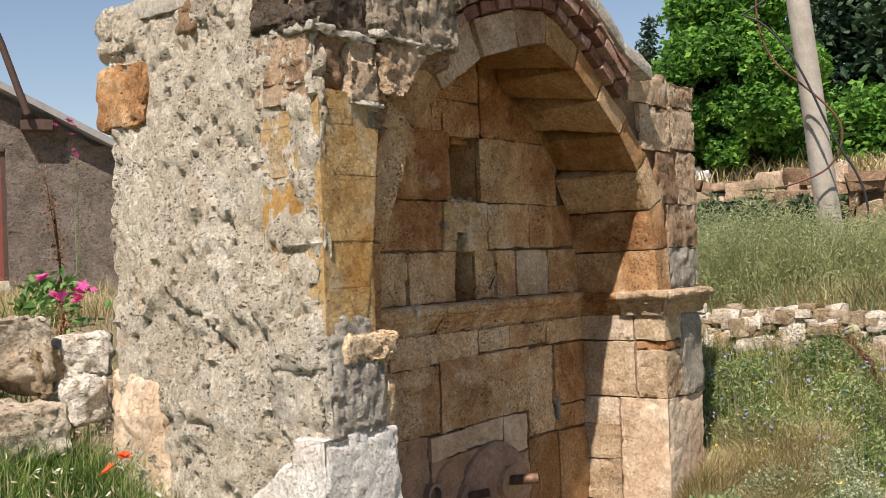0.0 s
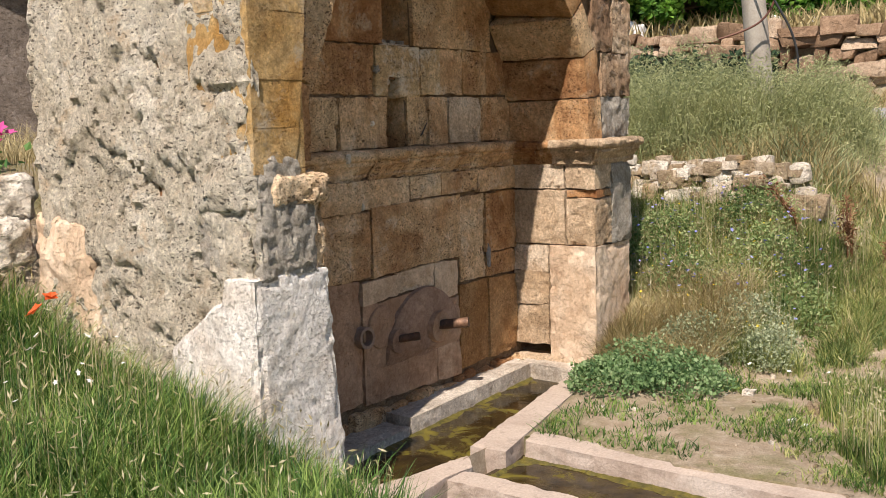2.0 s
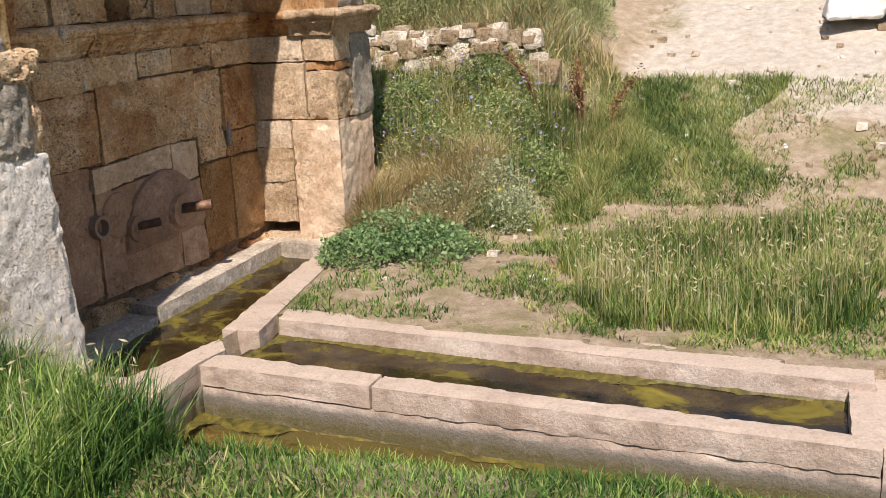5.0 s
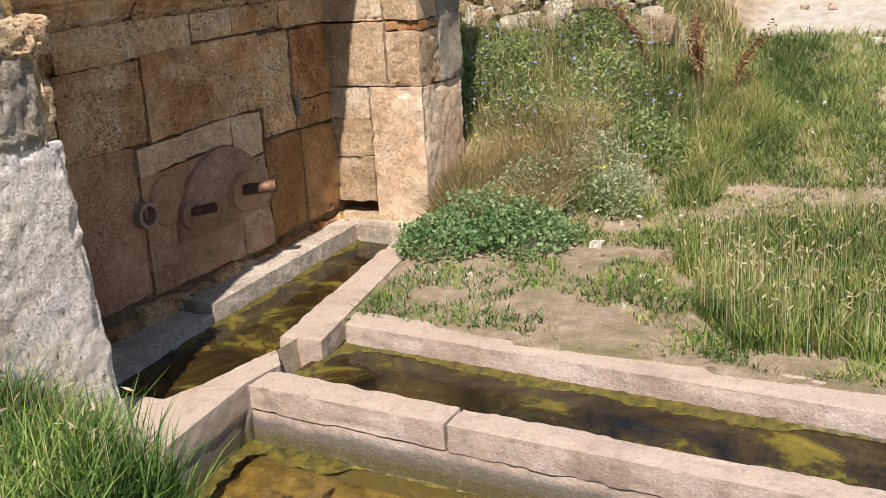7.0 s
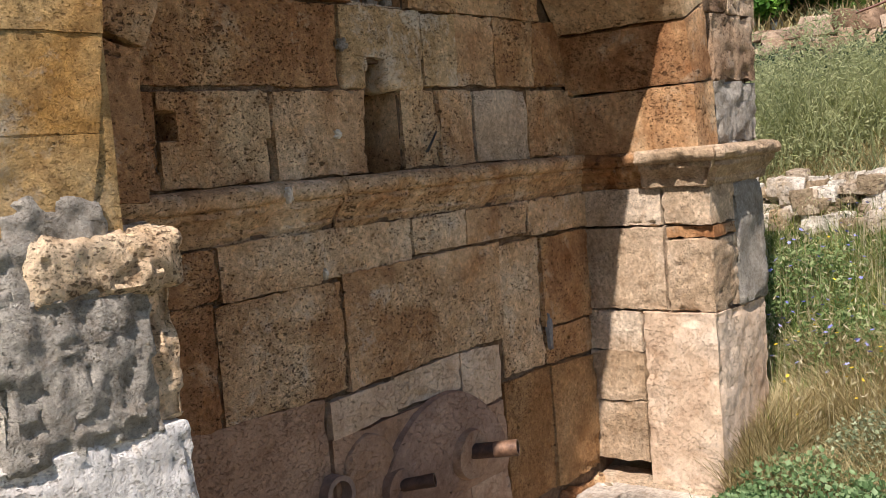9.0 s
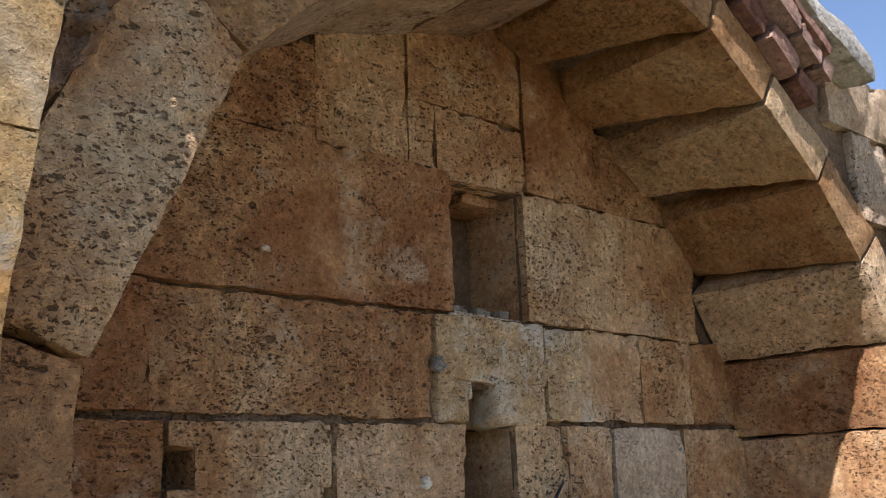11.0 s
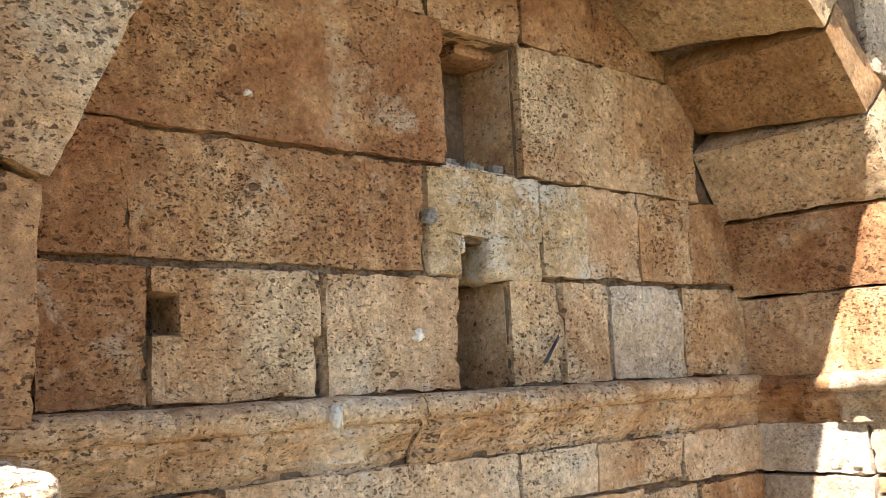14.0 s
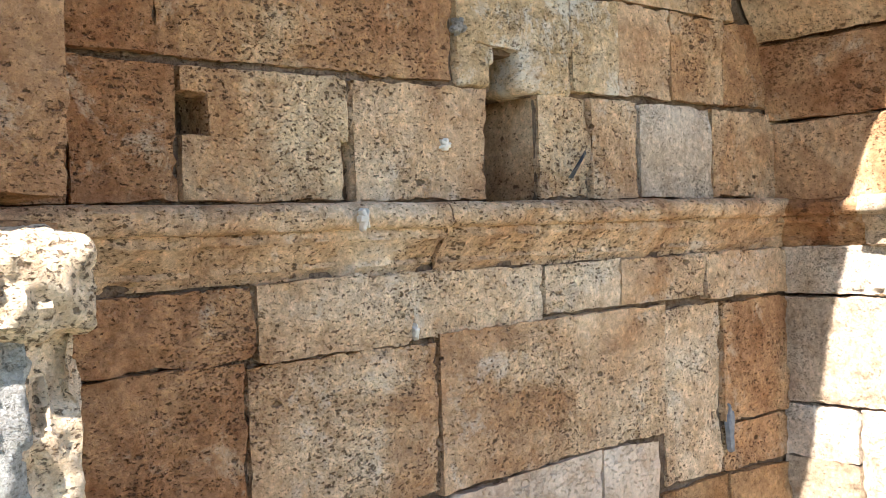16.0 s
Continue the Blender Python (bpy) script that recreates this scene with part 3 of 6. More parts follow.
# lowest zone: plain slabs behind the spouts
flat = dict(pits=0.0, amp=0.006, freq=4, chip=0.009, grit=0.001)
wall_stone(0.42, 1.45, 0.05, 0.828, SMOOTH, 0.004, z1b=0.792, z0b=0.09, **flat)
wall_stone(1.465, 1.80, 0.64, 0.775, SLAB_PALE, 0.0, z1b=0.785, z0b=0.655, **flat)
wall_stone(1.80, 2.18, 0.655, 0.785, SLAB_PALE, 0.0, z1b=0.80, **flat)
wall_stone(2.18, 2.445, 0.56, 0.80, SLAB_PALE, 0.006, z1b=0.785, **flat)
wall_stone(1.46, 2.18, 0.07, 0.645, SMOOTH, 0.0, z1b=0.655, z0b=0.05, **flat)
wall_stone(2.18, 2.44, 0.05, 0.56, SMOOTH, 0.0, z0b=0.04, **flat)
wall_stone(2.455, 2.80, 0.07, 0.62, TRAV_ORANGE, 0.006, z1b=0.62, **flat)
wall_stone(2.80, 3.17, 0.07, 0.62, TRAV_ORANGE, 0.004, z1b=0.60, **flat)
rr = random.Random(4)
x = 0.42
while x < 3.15:
    w = rr.uniform(0.12, 0.3)
    wall_stone(x, min(x + w, 3.18), -0.35, 0.035 + rr.uniform(-0.03, 0.02), TRAV, rr.uniform(0.0, 0.035), amp=0.02, freq=7, r=0.03)
    x += w
# course under the thin course
low = [(0.42, 1.03, 0.832, 1.177, TRAV, 0.80), (1.03, 1.57, 0.796, 1.169, TRAV_MID, 0.796), (1.57, 2.07, 0.784, 1.195, TRAV_MID, 0.799), (2.07, 2.49, 0.799, 1.195, TRAV_MID, 0.797), (2.49, 2.785, 0.63, 1.18, TRAV_MID, 0.63), (2.785, 3.19, 0.78, 1.18, TRAV, 0.78), (2.785, 3.19, 0.62, 0.775, TRAV, 0.61)]
for a, b, c0, d, mt, c1 in low:
    wall_stone(a, b, c0, d, mt, random.Random(int(a * 90)).uniform(-0.006, 0.012), z0b=c1)
for a, b, c0, d in ((0.42, 1.06, 1.18, 1.34), (1.06, 1.49, 1.17, 1.345), (1.49, 1.96, 1.175, 1.345), (1.96, 2.28, 1.20, 1.345), (2.28, 2.70, 1.20, 1.345), (2.70, 3.2, 1.19, 1.345)):
    wall_stone(a, b, c0, d, TRAV_MID if a > 1 else TRAV, random.Random(int(a * 77)).uniform(-0.004, 0.016))
# above the moulding
for a, b, mt in ((0.42, 0.67, TRAV), (0.67, 0.90, TRAV), (1.335, 1.765, TRAV_MID), (1.965, 2.17, TRAV), (2.17, 2.385, TRAV_MID), (2.385, 2.75, TRAV_PALE), (2.75, 3.2, TRAV)):
    wall_stone(a, b, 1.515, 1.805, mt, random.Random(int(a * 55)).uniform(-0.004, 0.008), chip=0.007)
def pieced_stone(boxes, mat, label, seed, y=YB - 0.004, **kw):
    """One block with a notch or hole, joined from overlapping lumps."""
    vs, fs, off = [], [], 0
    for k, q in enumerate(boxes):
        opt = dict(res=0.016, r=0.004, amp=0.006, freq=12, seed=seed, pits=0.006, chip=0.004)
        opt.update(kw)
        X, F = hexa_data(box8(q[0], q[1], y - 0.0012 * k, YB + 0.15, q[2], q[3]), **opt)
        vs.append(X)
        fs += [tuple(i + off for i in f) for f in F]
        off += len(X)
    return mesh_object("stone", np.concatenate(vs), fs, mat, niche, True, label)


pieced_stone(((0.902, 1.312, 1.516, 1.664), (0.966, 1.331, 1.648, 1.804), (0.902, 0.99, 1.742, 1.804)), TRAV, "travertine block with a small square hole", 83, r=0.012)
for a, b, mt in ((0.5, 0.86, TRAV), (0.86, 1.665, TRAV), (2.095, 2.30, LIME_STONE), (2.30, 2.55, TRAV_MID), (2.55, 2.83, TRAV), (2.83, 3.17, TRAV)):
    wall_stone(a, b, 1.815 if a < 1.8 or a > 2 else 1.80, 2.095, mt, random.Random(int(a * 33)).uniform(-0.004, 0.008))
# the broken pale block over the lower recess, one piece with a ragged notch
pieces, off = [[], []], 0
for q in ((1.668, 2.095, 1.915, 2.095), (1.668, 1.792, 1.808, 1.93), (1.885, 2.095, 1.80, 1.93), (1.775, 1.81, 1.86, 1.93)):
    X, F = hexa_data(box8(q[0], q[1], YB - 0.004, YB + 0.15, q[2], q[3]), res=0.016, r=0.004 if q[2] > 1.9 else 0.02, amp=0.009, freq=12, seed=81, pits=0.008, chip=0.006)
    pieces[0].append(X)
    pieces[1] += [tuple(i + off for i in f) for f in F]
    off += len(X)
mesh_object("stone", np.concatenate(pieces[0]), pieces[1], LIME_STONE, niche, True, "broken pale block with white lime streaks")
for a, b, c0, d in ((0.6, 1.745, 2.0962, 2.494), (2.035, 2.9, 2.0962, 2.484), (1.7, 2.06, 2.476, 2.684)):
    wall_stone(a, b, c0, d, TRAV, random.Random(int(a * 31)).uniform(-0.001, 0.002), gap=0.0003, amp=0.005, r=0.0012, chip=0.004, seed=90)
for a, b, c0, d in ((0.8, 1.295, 2.495, 2.75), (1.295, 1.6, 2.4945, 3.0), (1.6, 1.70, 2.4945, 2.684), (1.6, 2.06, 2.6845, 3.05), (2.06, 2.4, 2.4845, 2.95), (2.4, 2.85, 2.4845, 2.75)):
    wall_stone(a, b, c0, d, TRAV, random.Random(int(a * 29)).uniform(-0.001, 0.002), gap=0.0003, amp=0.005, r=0.0012, chip=0.004, seed=90)
# jambs of the two recesses
for x0, x1, z0, z1 in ((1.70, 1.75, 2.10, 2.48), (2.03, 2.08, 2.10, 2.48), (1.73, 1.768, 1.51, 1.80), (1.962, 2.0, 1.51, 1.80)):
    hexa("stone", box8(x0, x1, YB + 0.03, YB + 0.26, z0, z1), TRAV, niche, res=0.03, r=0.008, amp=0.004)
hexa("stone", box8(1.74, 2.04, YB + 0.02, YB + 0.25, 2.06, 2.112), TRAV_PALE, niche, res=0.03, amp=0.008)
hexa("stone", box8(1.86, 2.04, YB + 0.07, YB + 0.25, 2.44, 2.48), TRAV, niche, res=0.03, amp=0.006)

# carved disc with the spouts
spout_panel = group_empty("spout_panel", (2.03, YB, 0.28))
spout_panel.parent = fountain


def disc(name, cx, cz, rad, thick, mat, parent, lo=0.0, hi=2 * math.pi):
    verts, faces = [], []
    seg, rings = 64, [(0.0, thick * 0.9), (0.5, thick), (0.93, thick), (0.985, thick * 0.7), (1.0, 0.0)]
    for rr_, t_ring in rings:
        for s in range(seg):
            t = t_ring
            a = 2 * math.pi * s / seg
            k = rad * rr_ * (1 + 0.008 * math.sin(a * 5 + 1))
            t = t * float(sstep(0.24, 0.34, cz + k * math.sin(a))) if rad > 0.3 else t
            zz = max(cz + k * math.sin(a), 0.27 + 0.02 * math.sin(5 * a)) if rad > 0.3 else cz + k * math.sin(a)
            verts.append((cx + k * math.cos(a), YB - t - 0.002 - 0.003 * math.sin(3 * a), zz))
    for q in range(len(rings) - 1):
        for s in range(seg):
            s2 = (s + 1) % seg
            faces.append((q * seg + s, q * seg + s2, (q + 1) * seg + s2, (q + 1) * seg + s))
    ob = mesh_object(name, np.array(verts) - np.array(parent.location), faces, mat, parent)
    return ob


disc("carved_disc", 2.04, 0.285, 0.385, 0.034, DISC_STONE, spout_panel)
disc("small_carved_disc", 1.62, 0.50, 0.125, 0.018, SMOOTH, spout_panel)
disc("spout_rosette", 2.15, 0.41, 0.10, 0.06, SMOOTH, spout_panel)
disc("spout_rosette", 1.735, 0.40, 0.075, 0.048, DISC_STONE, spout_panel)


def tube(name, a, b, r_out, r_in, mat, parent, label="", seg=20, taper=1.0):
    """An open pipe from a to b."""
    a, b = Vector(a), Vector(b)
    axis_ = (b - a).normalized()
    q = axis_.to_track_quat("Z", "Y")
    verts, faces = [], []
    for p, ro in ((a, r_out), (b, r_out * taper), (b, r_in * taper), (a.lerp(b, 0.15), r_in)):
        for s in range(seg):
            t = 2 * math.pi * s / seg
            verts.append(p + q @ Vector((ro * math.cos(t), ro * math.sin(t), 0)))
    for k in range(3):
        for s in range(seg):
            s2 = (s + 1) % seg
            faces.append((k * seg + s, k * seg + s2, (k + 1) * seg + s2, (k + 1) * seg + s))
    off = parent.matrix_world.translation if parent is None else Vector(parent.location)
    return mesh_object(name, [tuple(v - off) for v in verts], faces, mat, parent, True, label)


tube("spout_pipe", (2.125, YB + 0.02, 0.414), (2.19, 0.475, 0.428), 0.030, 0.024, IRON, spout_panel, "rusty iron spout")
# brighter iron paints the sunlit end of the pipe
tube("spout_mouth", (2.188, 0.479, 0.4276), (2.226, 0.395, 0.436), 0.0315, 0.024, IRON_SUNLIT, spout_panel, "mouth of the spout with its sunlight in the colour")
tube("spout_pipe", (1.715, YB + 0.02, 0.40), (1.79, 0.49, 0.422), 0.023, 0.018, IRON, spout_panel, "short rusty iron spout")
tube("spout_mouth", (1.788, 0.493, 0.4215), (1.806, 0.462, 0.427), 0.0245, 0.018, IRON, spout_panel)
tube("clay_pipe_mouth", (1.445, YB + 0.06, 0.47), (1.44, YB - 0.05, 0.475), 0.062, 0.044, CLAY_PIPE, spout_panel, "round clay pipe mouth")

# moulded cornice
cornice = group_empty("cornice", (0, 0, 0))
cornice.parent = fountain
PROFILE = [(0.0, 1.514), (0.062, 1.512), (0.080, 1.506), (0.092, 1.494), (0.095, 1.478), (0.090, 1.462), (0.078, 1.452), (0.062, 1.449), (0.064, 1.436), (0.060, 1.426), (0.046, 1.418), (0.036, 1.404), (0.026, 1.390), (0.016, 1.378), (0.018, 1.366), (0.004, 1.352), (0.0, 1.342)]


def moulding(p0, p1, out, mat=TRAV, scale=1.0, cut0=0.0, cut1=0.0, parent=cornice):
    """A length of moulding from p0 to p1 in plan, projecting towards out; worn along its edges."""
    SEED[0] += 1
    p0, p1, out = np.array(p0, float), np.array(p1, float), np.array(out, float)
    L = np.linalg.norm(p1 - p0)
    n = max(2, int(L / 0.018))
    rows = []
    along = (p1 - p0) / L
    for i in range(n + 1):
        t = i / n
        for d, z in PROFILE:
            s = t + ((-cut0 * (1 - t) + cut1 * t) * d / L)
            base = p0 + (p1 - p0) * s
            rows.append((*(base + out * (d * scale - 0.012)), z))
    V = np.array(rows)
    wear = 0.007 * fnoise(V, 14, SEED[0], 3) - 0.016 * sstep(0.6, 0.8, vnoise(V, 13, SEED[0] + 3)) - 0.010 * sstep(0.6, 0.75, vnoise(V, 34, SEED[0] + 4))
    end = np.repeat(np.minimum(np.arange(n + 1), n - np.arange(n + 1)), len(PROFILE))
    wear = wear - 0.004 * (end == 0)
    V[:, :2] += wear[:, None] * out
    V[:, 2] += 0.004 * fnoise(V, 8, SEED[0] + 7, 2)
    m = len(PROFILE)
    F = [(i * m + j, i * m + j + 1, (i + 1) * m + j + 1, (i + 1) * m + j) for i in range(n) for j in range(m - 1)]
    F += [tuple(range(m)), tuple(range(n * m + m - 1, n * m - 1, -1))]
    cross = along[0] * out[1] - along[1] * out[0]
    if cross > 0:
        F = [f[::-1] for f in F]
    return mesh_object("cornice_stone", V, F, mat, parent)


for a, b in ((0.42, 0.914), (0.916, 1.574), (1.576, 2.098), (2.10, 2.70), (2.702, 3.19)):
    moulding((a, YB), (b, YB), (0, -1), TRAV_MID, 1.0)
moulding((3.165, 0.615), (3.165, 0.29), (-1, 0), TRAV)
moulding((3.15, 0.285), (3.15, -0.03), (-1, 0), TRAV_PALE, 1.1, 0.0, 1.0)
moulding((3.14, -0.02), (3.77, -0.02), (0, -1), TRAV_PALE, 1.0, 1.0, 0.0)
hexa("cornice_core", box8(3.14, 3.77, -0.02, 0.3, 1.345, 1.508), TRAV_PALE, cornice, res=0.03, amp=0.006)

# right pier: jamb stones and front
pier = group_empty("right_pier", (0, 0, 0))
pier.parent = fountain
XJ = 3.165


def jamb(y0, y1, z0, z1, mat, x1=3.5, proud=0.0, **kw):
    opt = dict(res=0.014, r=0.004, amp=0.006, freq=9, grit=0.004, pits=0.007, chip=0.009)
    opt.update(kw)
    return hexa("stone", box8(XJ - proud, x1, y0 - 0.001, y1 + 0.001, z0 - 0.001, z1 + 0.001), mat, pier, **opt)


jamb(0.345, 0.615, 0.11, 0.385, TRAV_PALE, pits=0.0)
jamb(0.345, 0.615, 0.385, 0.615, TRAV_PALE, pits=0.004)
jamb(0.345, 0.615, 0.615, 0.80, TRAV_PALE, pits=0.004)
jamb(-0.012, 0.335, 0.02, 0.80, SLAB_PALE, 3.70, 0.012, pits=0.0, amp=0.009, chip=0.012)
jamb(0.215, 0.615, 0.805, 1.175, TRAV_PALE)
jamb(-0.01, 0.21, 0.805, 1.12, TRAV_PALE, 3.42, 0.004, pits=0.01)
jamb(-0.01, 0.21, 1.125, 1.175, TRAV, 3.42, -0.02)
jamb(0.22, 0.615, 1.18, 1.345, TRAV_PALE)
jamb(-0.01, 0.215, 1.18, 1.345, TRAV_PALE, 3.42, 0.0)
hexa("mortar_patch", box8(3.40, 3.74, -0.02, 0.9, 0.78, 1.36), GREY_MORTAR, pier, "grey mortar patch on the pier corner", res=0.022, r=0.04, amp=0.022, freq=7, chip=0.03)
hexa("pier_foot", box8(3.15, 3.72, 0.0, 0.62, -0.35, 0.03), TRAV_PALE, pier, res=0.05, r=0.02, amp=0.012)
# right spandrel blocks above the cornice
for x0, x1, z0, z1, mt in ((3.33, 3.79, 1.51, 1.78, GREY_MORTAR), (3.34, 3.80, 1.785, 2.07, TRAV_FACE), (3.20, 3.50, 2.075, 2.41, TRAV_FACE), (3.505, 3.80, 2.075, 2.44, TRAV_FACE), (2.98, 3.42, 2.42, 2.71, TRAV_FACE), (3.425, 3.81, 2.45, 2.73, TRAV_FACE), (2.84, 3.40, 2.715, 2.93, TRAV_PALE), (3.425, 3.83, 2.735, 2.90, TRAV_FACE)):
    hexa("stone", box8(x0, x1, 0.012, 0.5, z0 - 0.002, z1 + 0.002), mt, pier, res=0.016, r=0.006, amp=0.008, freq=8, grit=0.005, pits=0.010, chip=0.014)

# arch ring and vault
arch = group_empty("arch", (0, 0, 0))
arch.parent = fountain
JOINTS = [(0.455, 1.50), (0.468, 1.83), (0.73, 2.37), (0.95, 2.57), (1.27, 2.765), (1.60, 2.865), (1.87, 2.93), (2.16, 2.82), (2.41, 2.665), (2.68, 2.48), (2.90, 2.265), (3.04, 2.03), (3.095, 1.77), (3.10, 1.50)]
WIDE = [0.225, 0.225, 0.225, 0.225, 0.205, 0.20, 0.18, 0.15, 0.14, 0.15, 0.18, 0.20, 0.20, 0.20]  # radial depth at each joint


def joint_normal(i):
    a = np.array(JOINTS[max(i - 1, 0)], float)
    b = np.array(JOINTS[min(i + 1, len(JOINTS) - 1)], float)
    d = (b - a) / np.linalg.norm(b - a)
    return np.array([-d[1], d[0]])


for i in range(len(JOINTS) - 1):
    a, b = np.array(JOINTS[i]), np.array(JOINTS[i + 1])
    na, nb = joint_normal(i), joint_normal(i + 1)
    d = (b - a) / np.linalg.norm(b - a) * 0.0025
    a2, b2 = a + d, b - d
    oa, ob_ = a2 + na * WIDE[i], b2 + nb * WIDE[i + 1]
    shift = random.Random(i).uniform(-0.008, 0.008) + (0.026 if i <= 3 else 0.0)
    # u: along the arch, v: into the wall, w: outwards
    c = [(a2[0], shift, a2[1]), (b2[0], shift, b2[1]), (a2[0], 0.615, a2[1]), (b2[0], 0.615, b2[1]), (oa[0], shift, oa[1]), (ob_[0], shift, ob_[1]), (oa[0], 0.615, oa[1]), (ob_[0], 0.615, ob_[1])]
    if 6 <= i <= 9:
        # these blocks narrow towards the back wall, which leaves dark gaps
        cut = (b - a) * (0.24 if i < 9 else 0.08)
        lift = (na + nb) * 0.03
        for k, s in ((2, 1), (3, -1)):
            q = (c[k][0] + s * cut[0] + lift[0], c[k][2] + s * cut[1] + lift[1])
            c[k] = (q[0], 0.605, q[1])
    mt = TRAV if i in (10, 11, 12) else TRAV_ORANGE if i in (2, 6, 7, 8, 9) else (TRAV_FACE if i in (3, 4, 5) else TRAV)
    hexa("voussoir", c, mt, arch, res=0.018, r=0.009 if 6 <= i <= 9 else 0.006, amp=0.006, freq=8, grit=0.003, pits=0.008 if i < 3 else 0.003, chip=0.005, skip=((1, 1),))

# hood of bricks over the arch
hood = group_empty("brick_hood", (0, 0, 0))
hood.parent = fountain


def outer(s):
    """A point on the outer edge of the ring, s running over the joints."""
    i = min(int(s), len(JOINTS) - 2)
    f = s - i
    pa = np.array(JOINTS[i]) + joint_normal(i) * (WIDE[i] + 0.006)
    pb = np.array(JOINTS[i + 1]) + joint_normal(i + 1) * (WIDE[i + 1] + 0.006)
    return pa * (1 - f) + pb * f


pts = [outer(s) for s in np.linspace(3.05, 8.5, 400)]
dist = np.concatenate([[0], np.cumsum([np.linalg.norm(b - a) for a, b in zip(pts[:-1], pts[1:])])])
rb = random.Random(12)
for row, (th, lift, front) in enumerate(((0.066, 0.0, -0.045), (0.066, 0.080, -0.085), (0.035, 0.150, -0.105))):
    s = 0.0
    while s < dist[-1] - 0.06:
        ln = rb.uniform(0.12, 0.19) if row < 2 else rb.uniform(0.16, 0.24)
        e = min(s + ln, dist[-1])
        P = [np.array([np.interp(q, dist, [p[0] for p in pts]), np.interp(q, dist, [p[1] for p in pts])]) for q in (s + 0.006, e - 0.006)]
        d = (P[1] - P[0]) / max(np.linalg.norm(P[1] - P[0]), 1e-6)
        nn = np.array([-d[1], d[0]])
        f = front + rb.uniform(-0.012, 0.012)
        lo, hi = lift + rb.uniform(-0.003, 0.003), lift + th
        c = [(P[0] + nn * lo), (P[1] + nn * lo), (P[0] + nn * hi), (P[1] + nn * hi)]
        c8 = [(c[0][0], f, c[0][1]), (c[1][0], f, c[1][1]), (c[0][0], 0.3, c[0][1]), (c[1][0], 0.3, c[1][1]), (c[2][0], f, c[2][1]), (c[3][0], f, c[3][1]), (c[2][0], 0.3, c[2][1]), (c[3][0], 0.3, c[3][1])]
        hexa("brick", c8, BRICK, hood, res=0.03, r=0.006, amp=0.003, freq=12, chip=0.01, skip=((1, 1),))
        s = e

# masonry core and roof: slabs from the ring out to the roof line
ROOF = [(0.02, 3.02), (0.55, 3.06), (0.92, 3.04), (1.30, 3.20), (1.62, 3.30), (1.90, 3.36), (2.30, 3.22), (2.62, 3.03), (2.95, 2.91), (3.40, 2.85), (3.76, 2.80)]


def extruded(name, ring_pts, y0, y1, mat, parent, label="", bumpy=0.0):
    n = len(ring_pts)
    verts = [(p[0], y0, p[1]) for p in ring_pts] + [(p[0], y1, p[1]) for p in ring_pts]
    faces = [(i, (i + 1) % n, n + (i + 1) % n, n + i) for i in range(n)]
    bm = bmesh.new()
    vs = [bm.verts.new(v) for v in verts]
    for f in faces:
        bm.faces.new([vs[i] for i in f])
    bm.faces.new(vs[:n])
    bm.faces.new(vs[n:][::-1])
    bmesh.ops.triangulate(bm, faces=[f for f in bm.faces if len(f.verts) > 4])
    bmesh.ops.recalc_face_normals(bm, faces=bm.faces)
    return part(name, bm, mat, parent, label)


core_pts = [(0.08, 1.4)] + [(0.30, 1.4)] + [tuple(np.array(JOINTS[i]) + joint_normal(i) * (WIDE[i] - 0.03)) for i in range(len(JOINTS))] + [(3.34, 1.4), (3.72, 1.4), (3.72, 2.78)] + [(p[0], p[1] - 0.06) for p in ROOF[::-1]] + [(0.08, 2.95)]
extruded("rubble_core", core_pts, 0.045, 1.33, MORTAR, fountain)
hexa("flank_core", box8(0.05, 0.45, 0.3, 1.30, -0.4, 2.9), MORTAR, fountain, res=0.1, amp=0.01)
hexa("rear_wall", box8(0.1, 3.72, 0.95, 1.36, -0.4, 2.75), PLASTER, fountain, res=0.08, amp=0.02)
hexa("right_flank", box8(3.40, 3.70, 0.05, 1.3, -0.4, 2.72), GREY_MORTAR, fountain, res=0.05, amp=0.015)
roof = group_empty("roof", (0, 0, 0))
roof.parent = fountain
for i in range(len(ROOF) - 1):
    a, b = ROOF[i], ROOF[i + 1]
    f = -0.10 if 0.9 < a[0] < 2.94 else 0.02
    c = [(a[0] - 0.01, f, a[1] - 0.075), (b[0] + 0.01, f, b[1] - 0.075), (a[0] - 0.01, 1.40, a[1] - 0.075), (b[0] + 0.01, 1.40, b[1] - 0.075),
         (a[0] - 0.01, f, a[1] + 0.02), (b[0] + 0.01, f, b[1] + 0.02), (a[0] - 0.01, 1.40, a[1] + 0.03), (b[0] + 0.01, 1.40, b[1] + 0.03)]
    hexa("roof_patch", c, ROOF_LIME, roof, res=0.05, r=0.02, amp=0.018, freq=6)

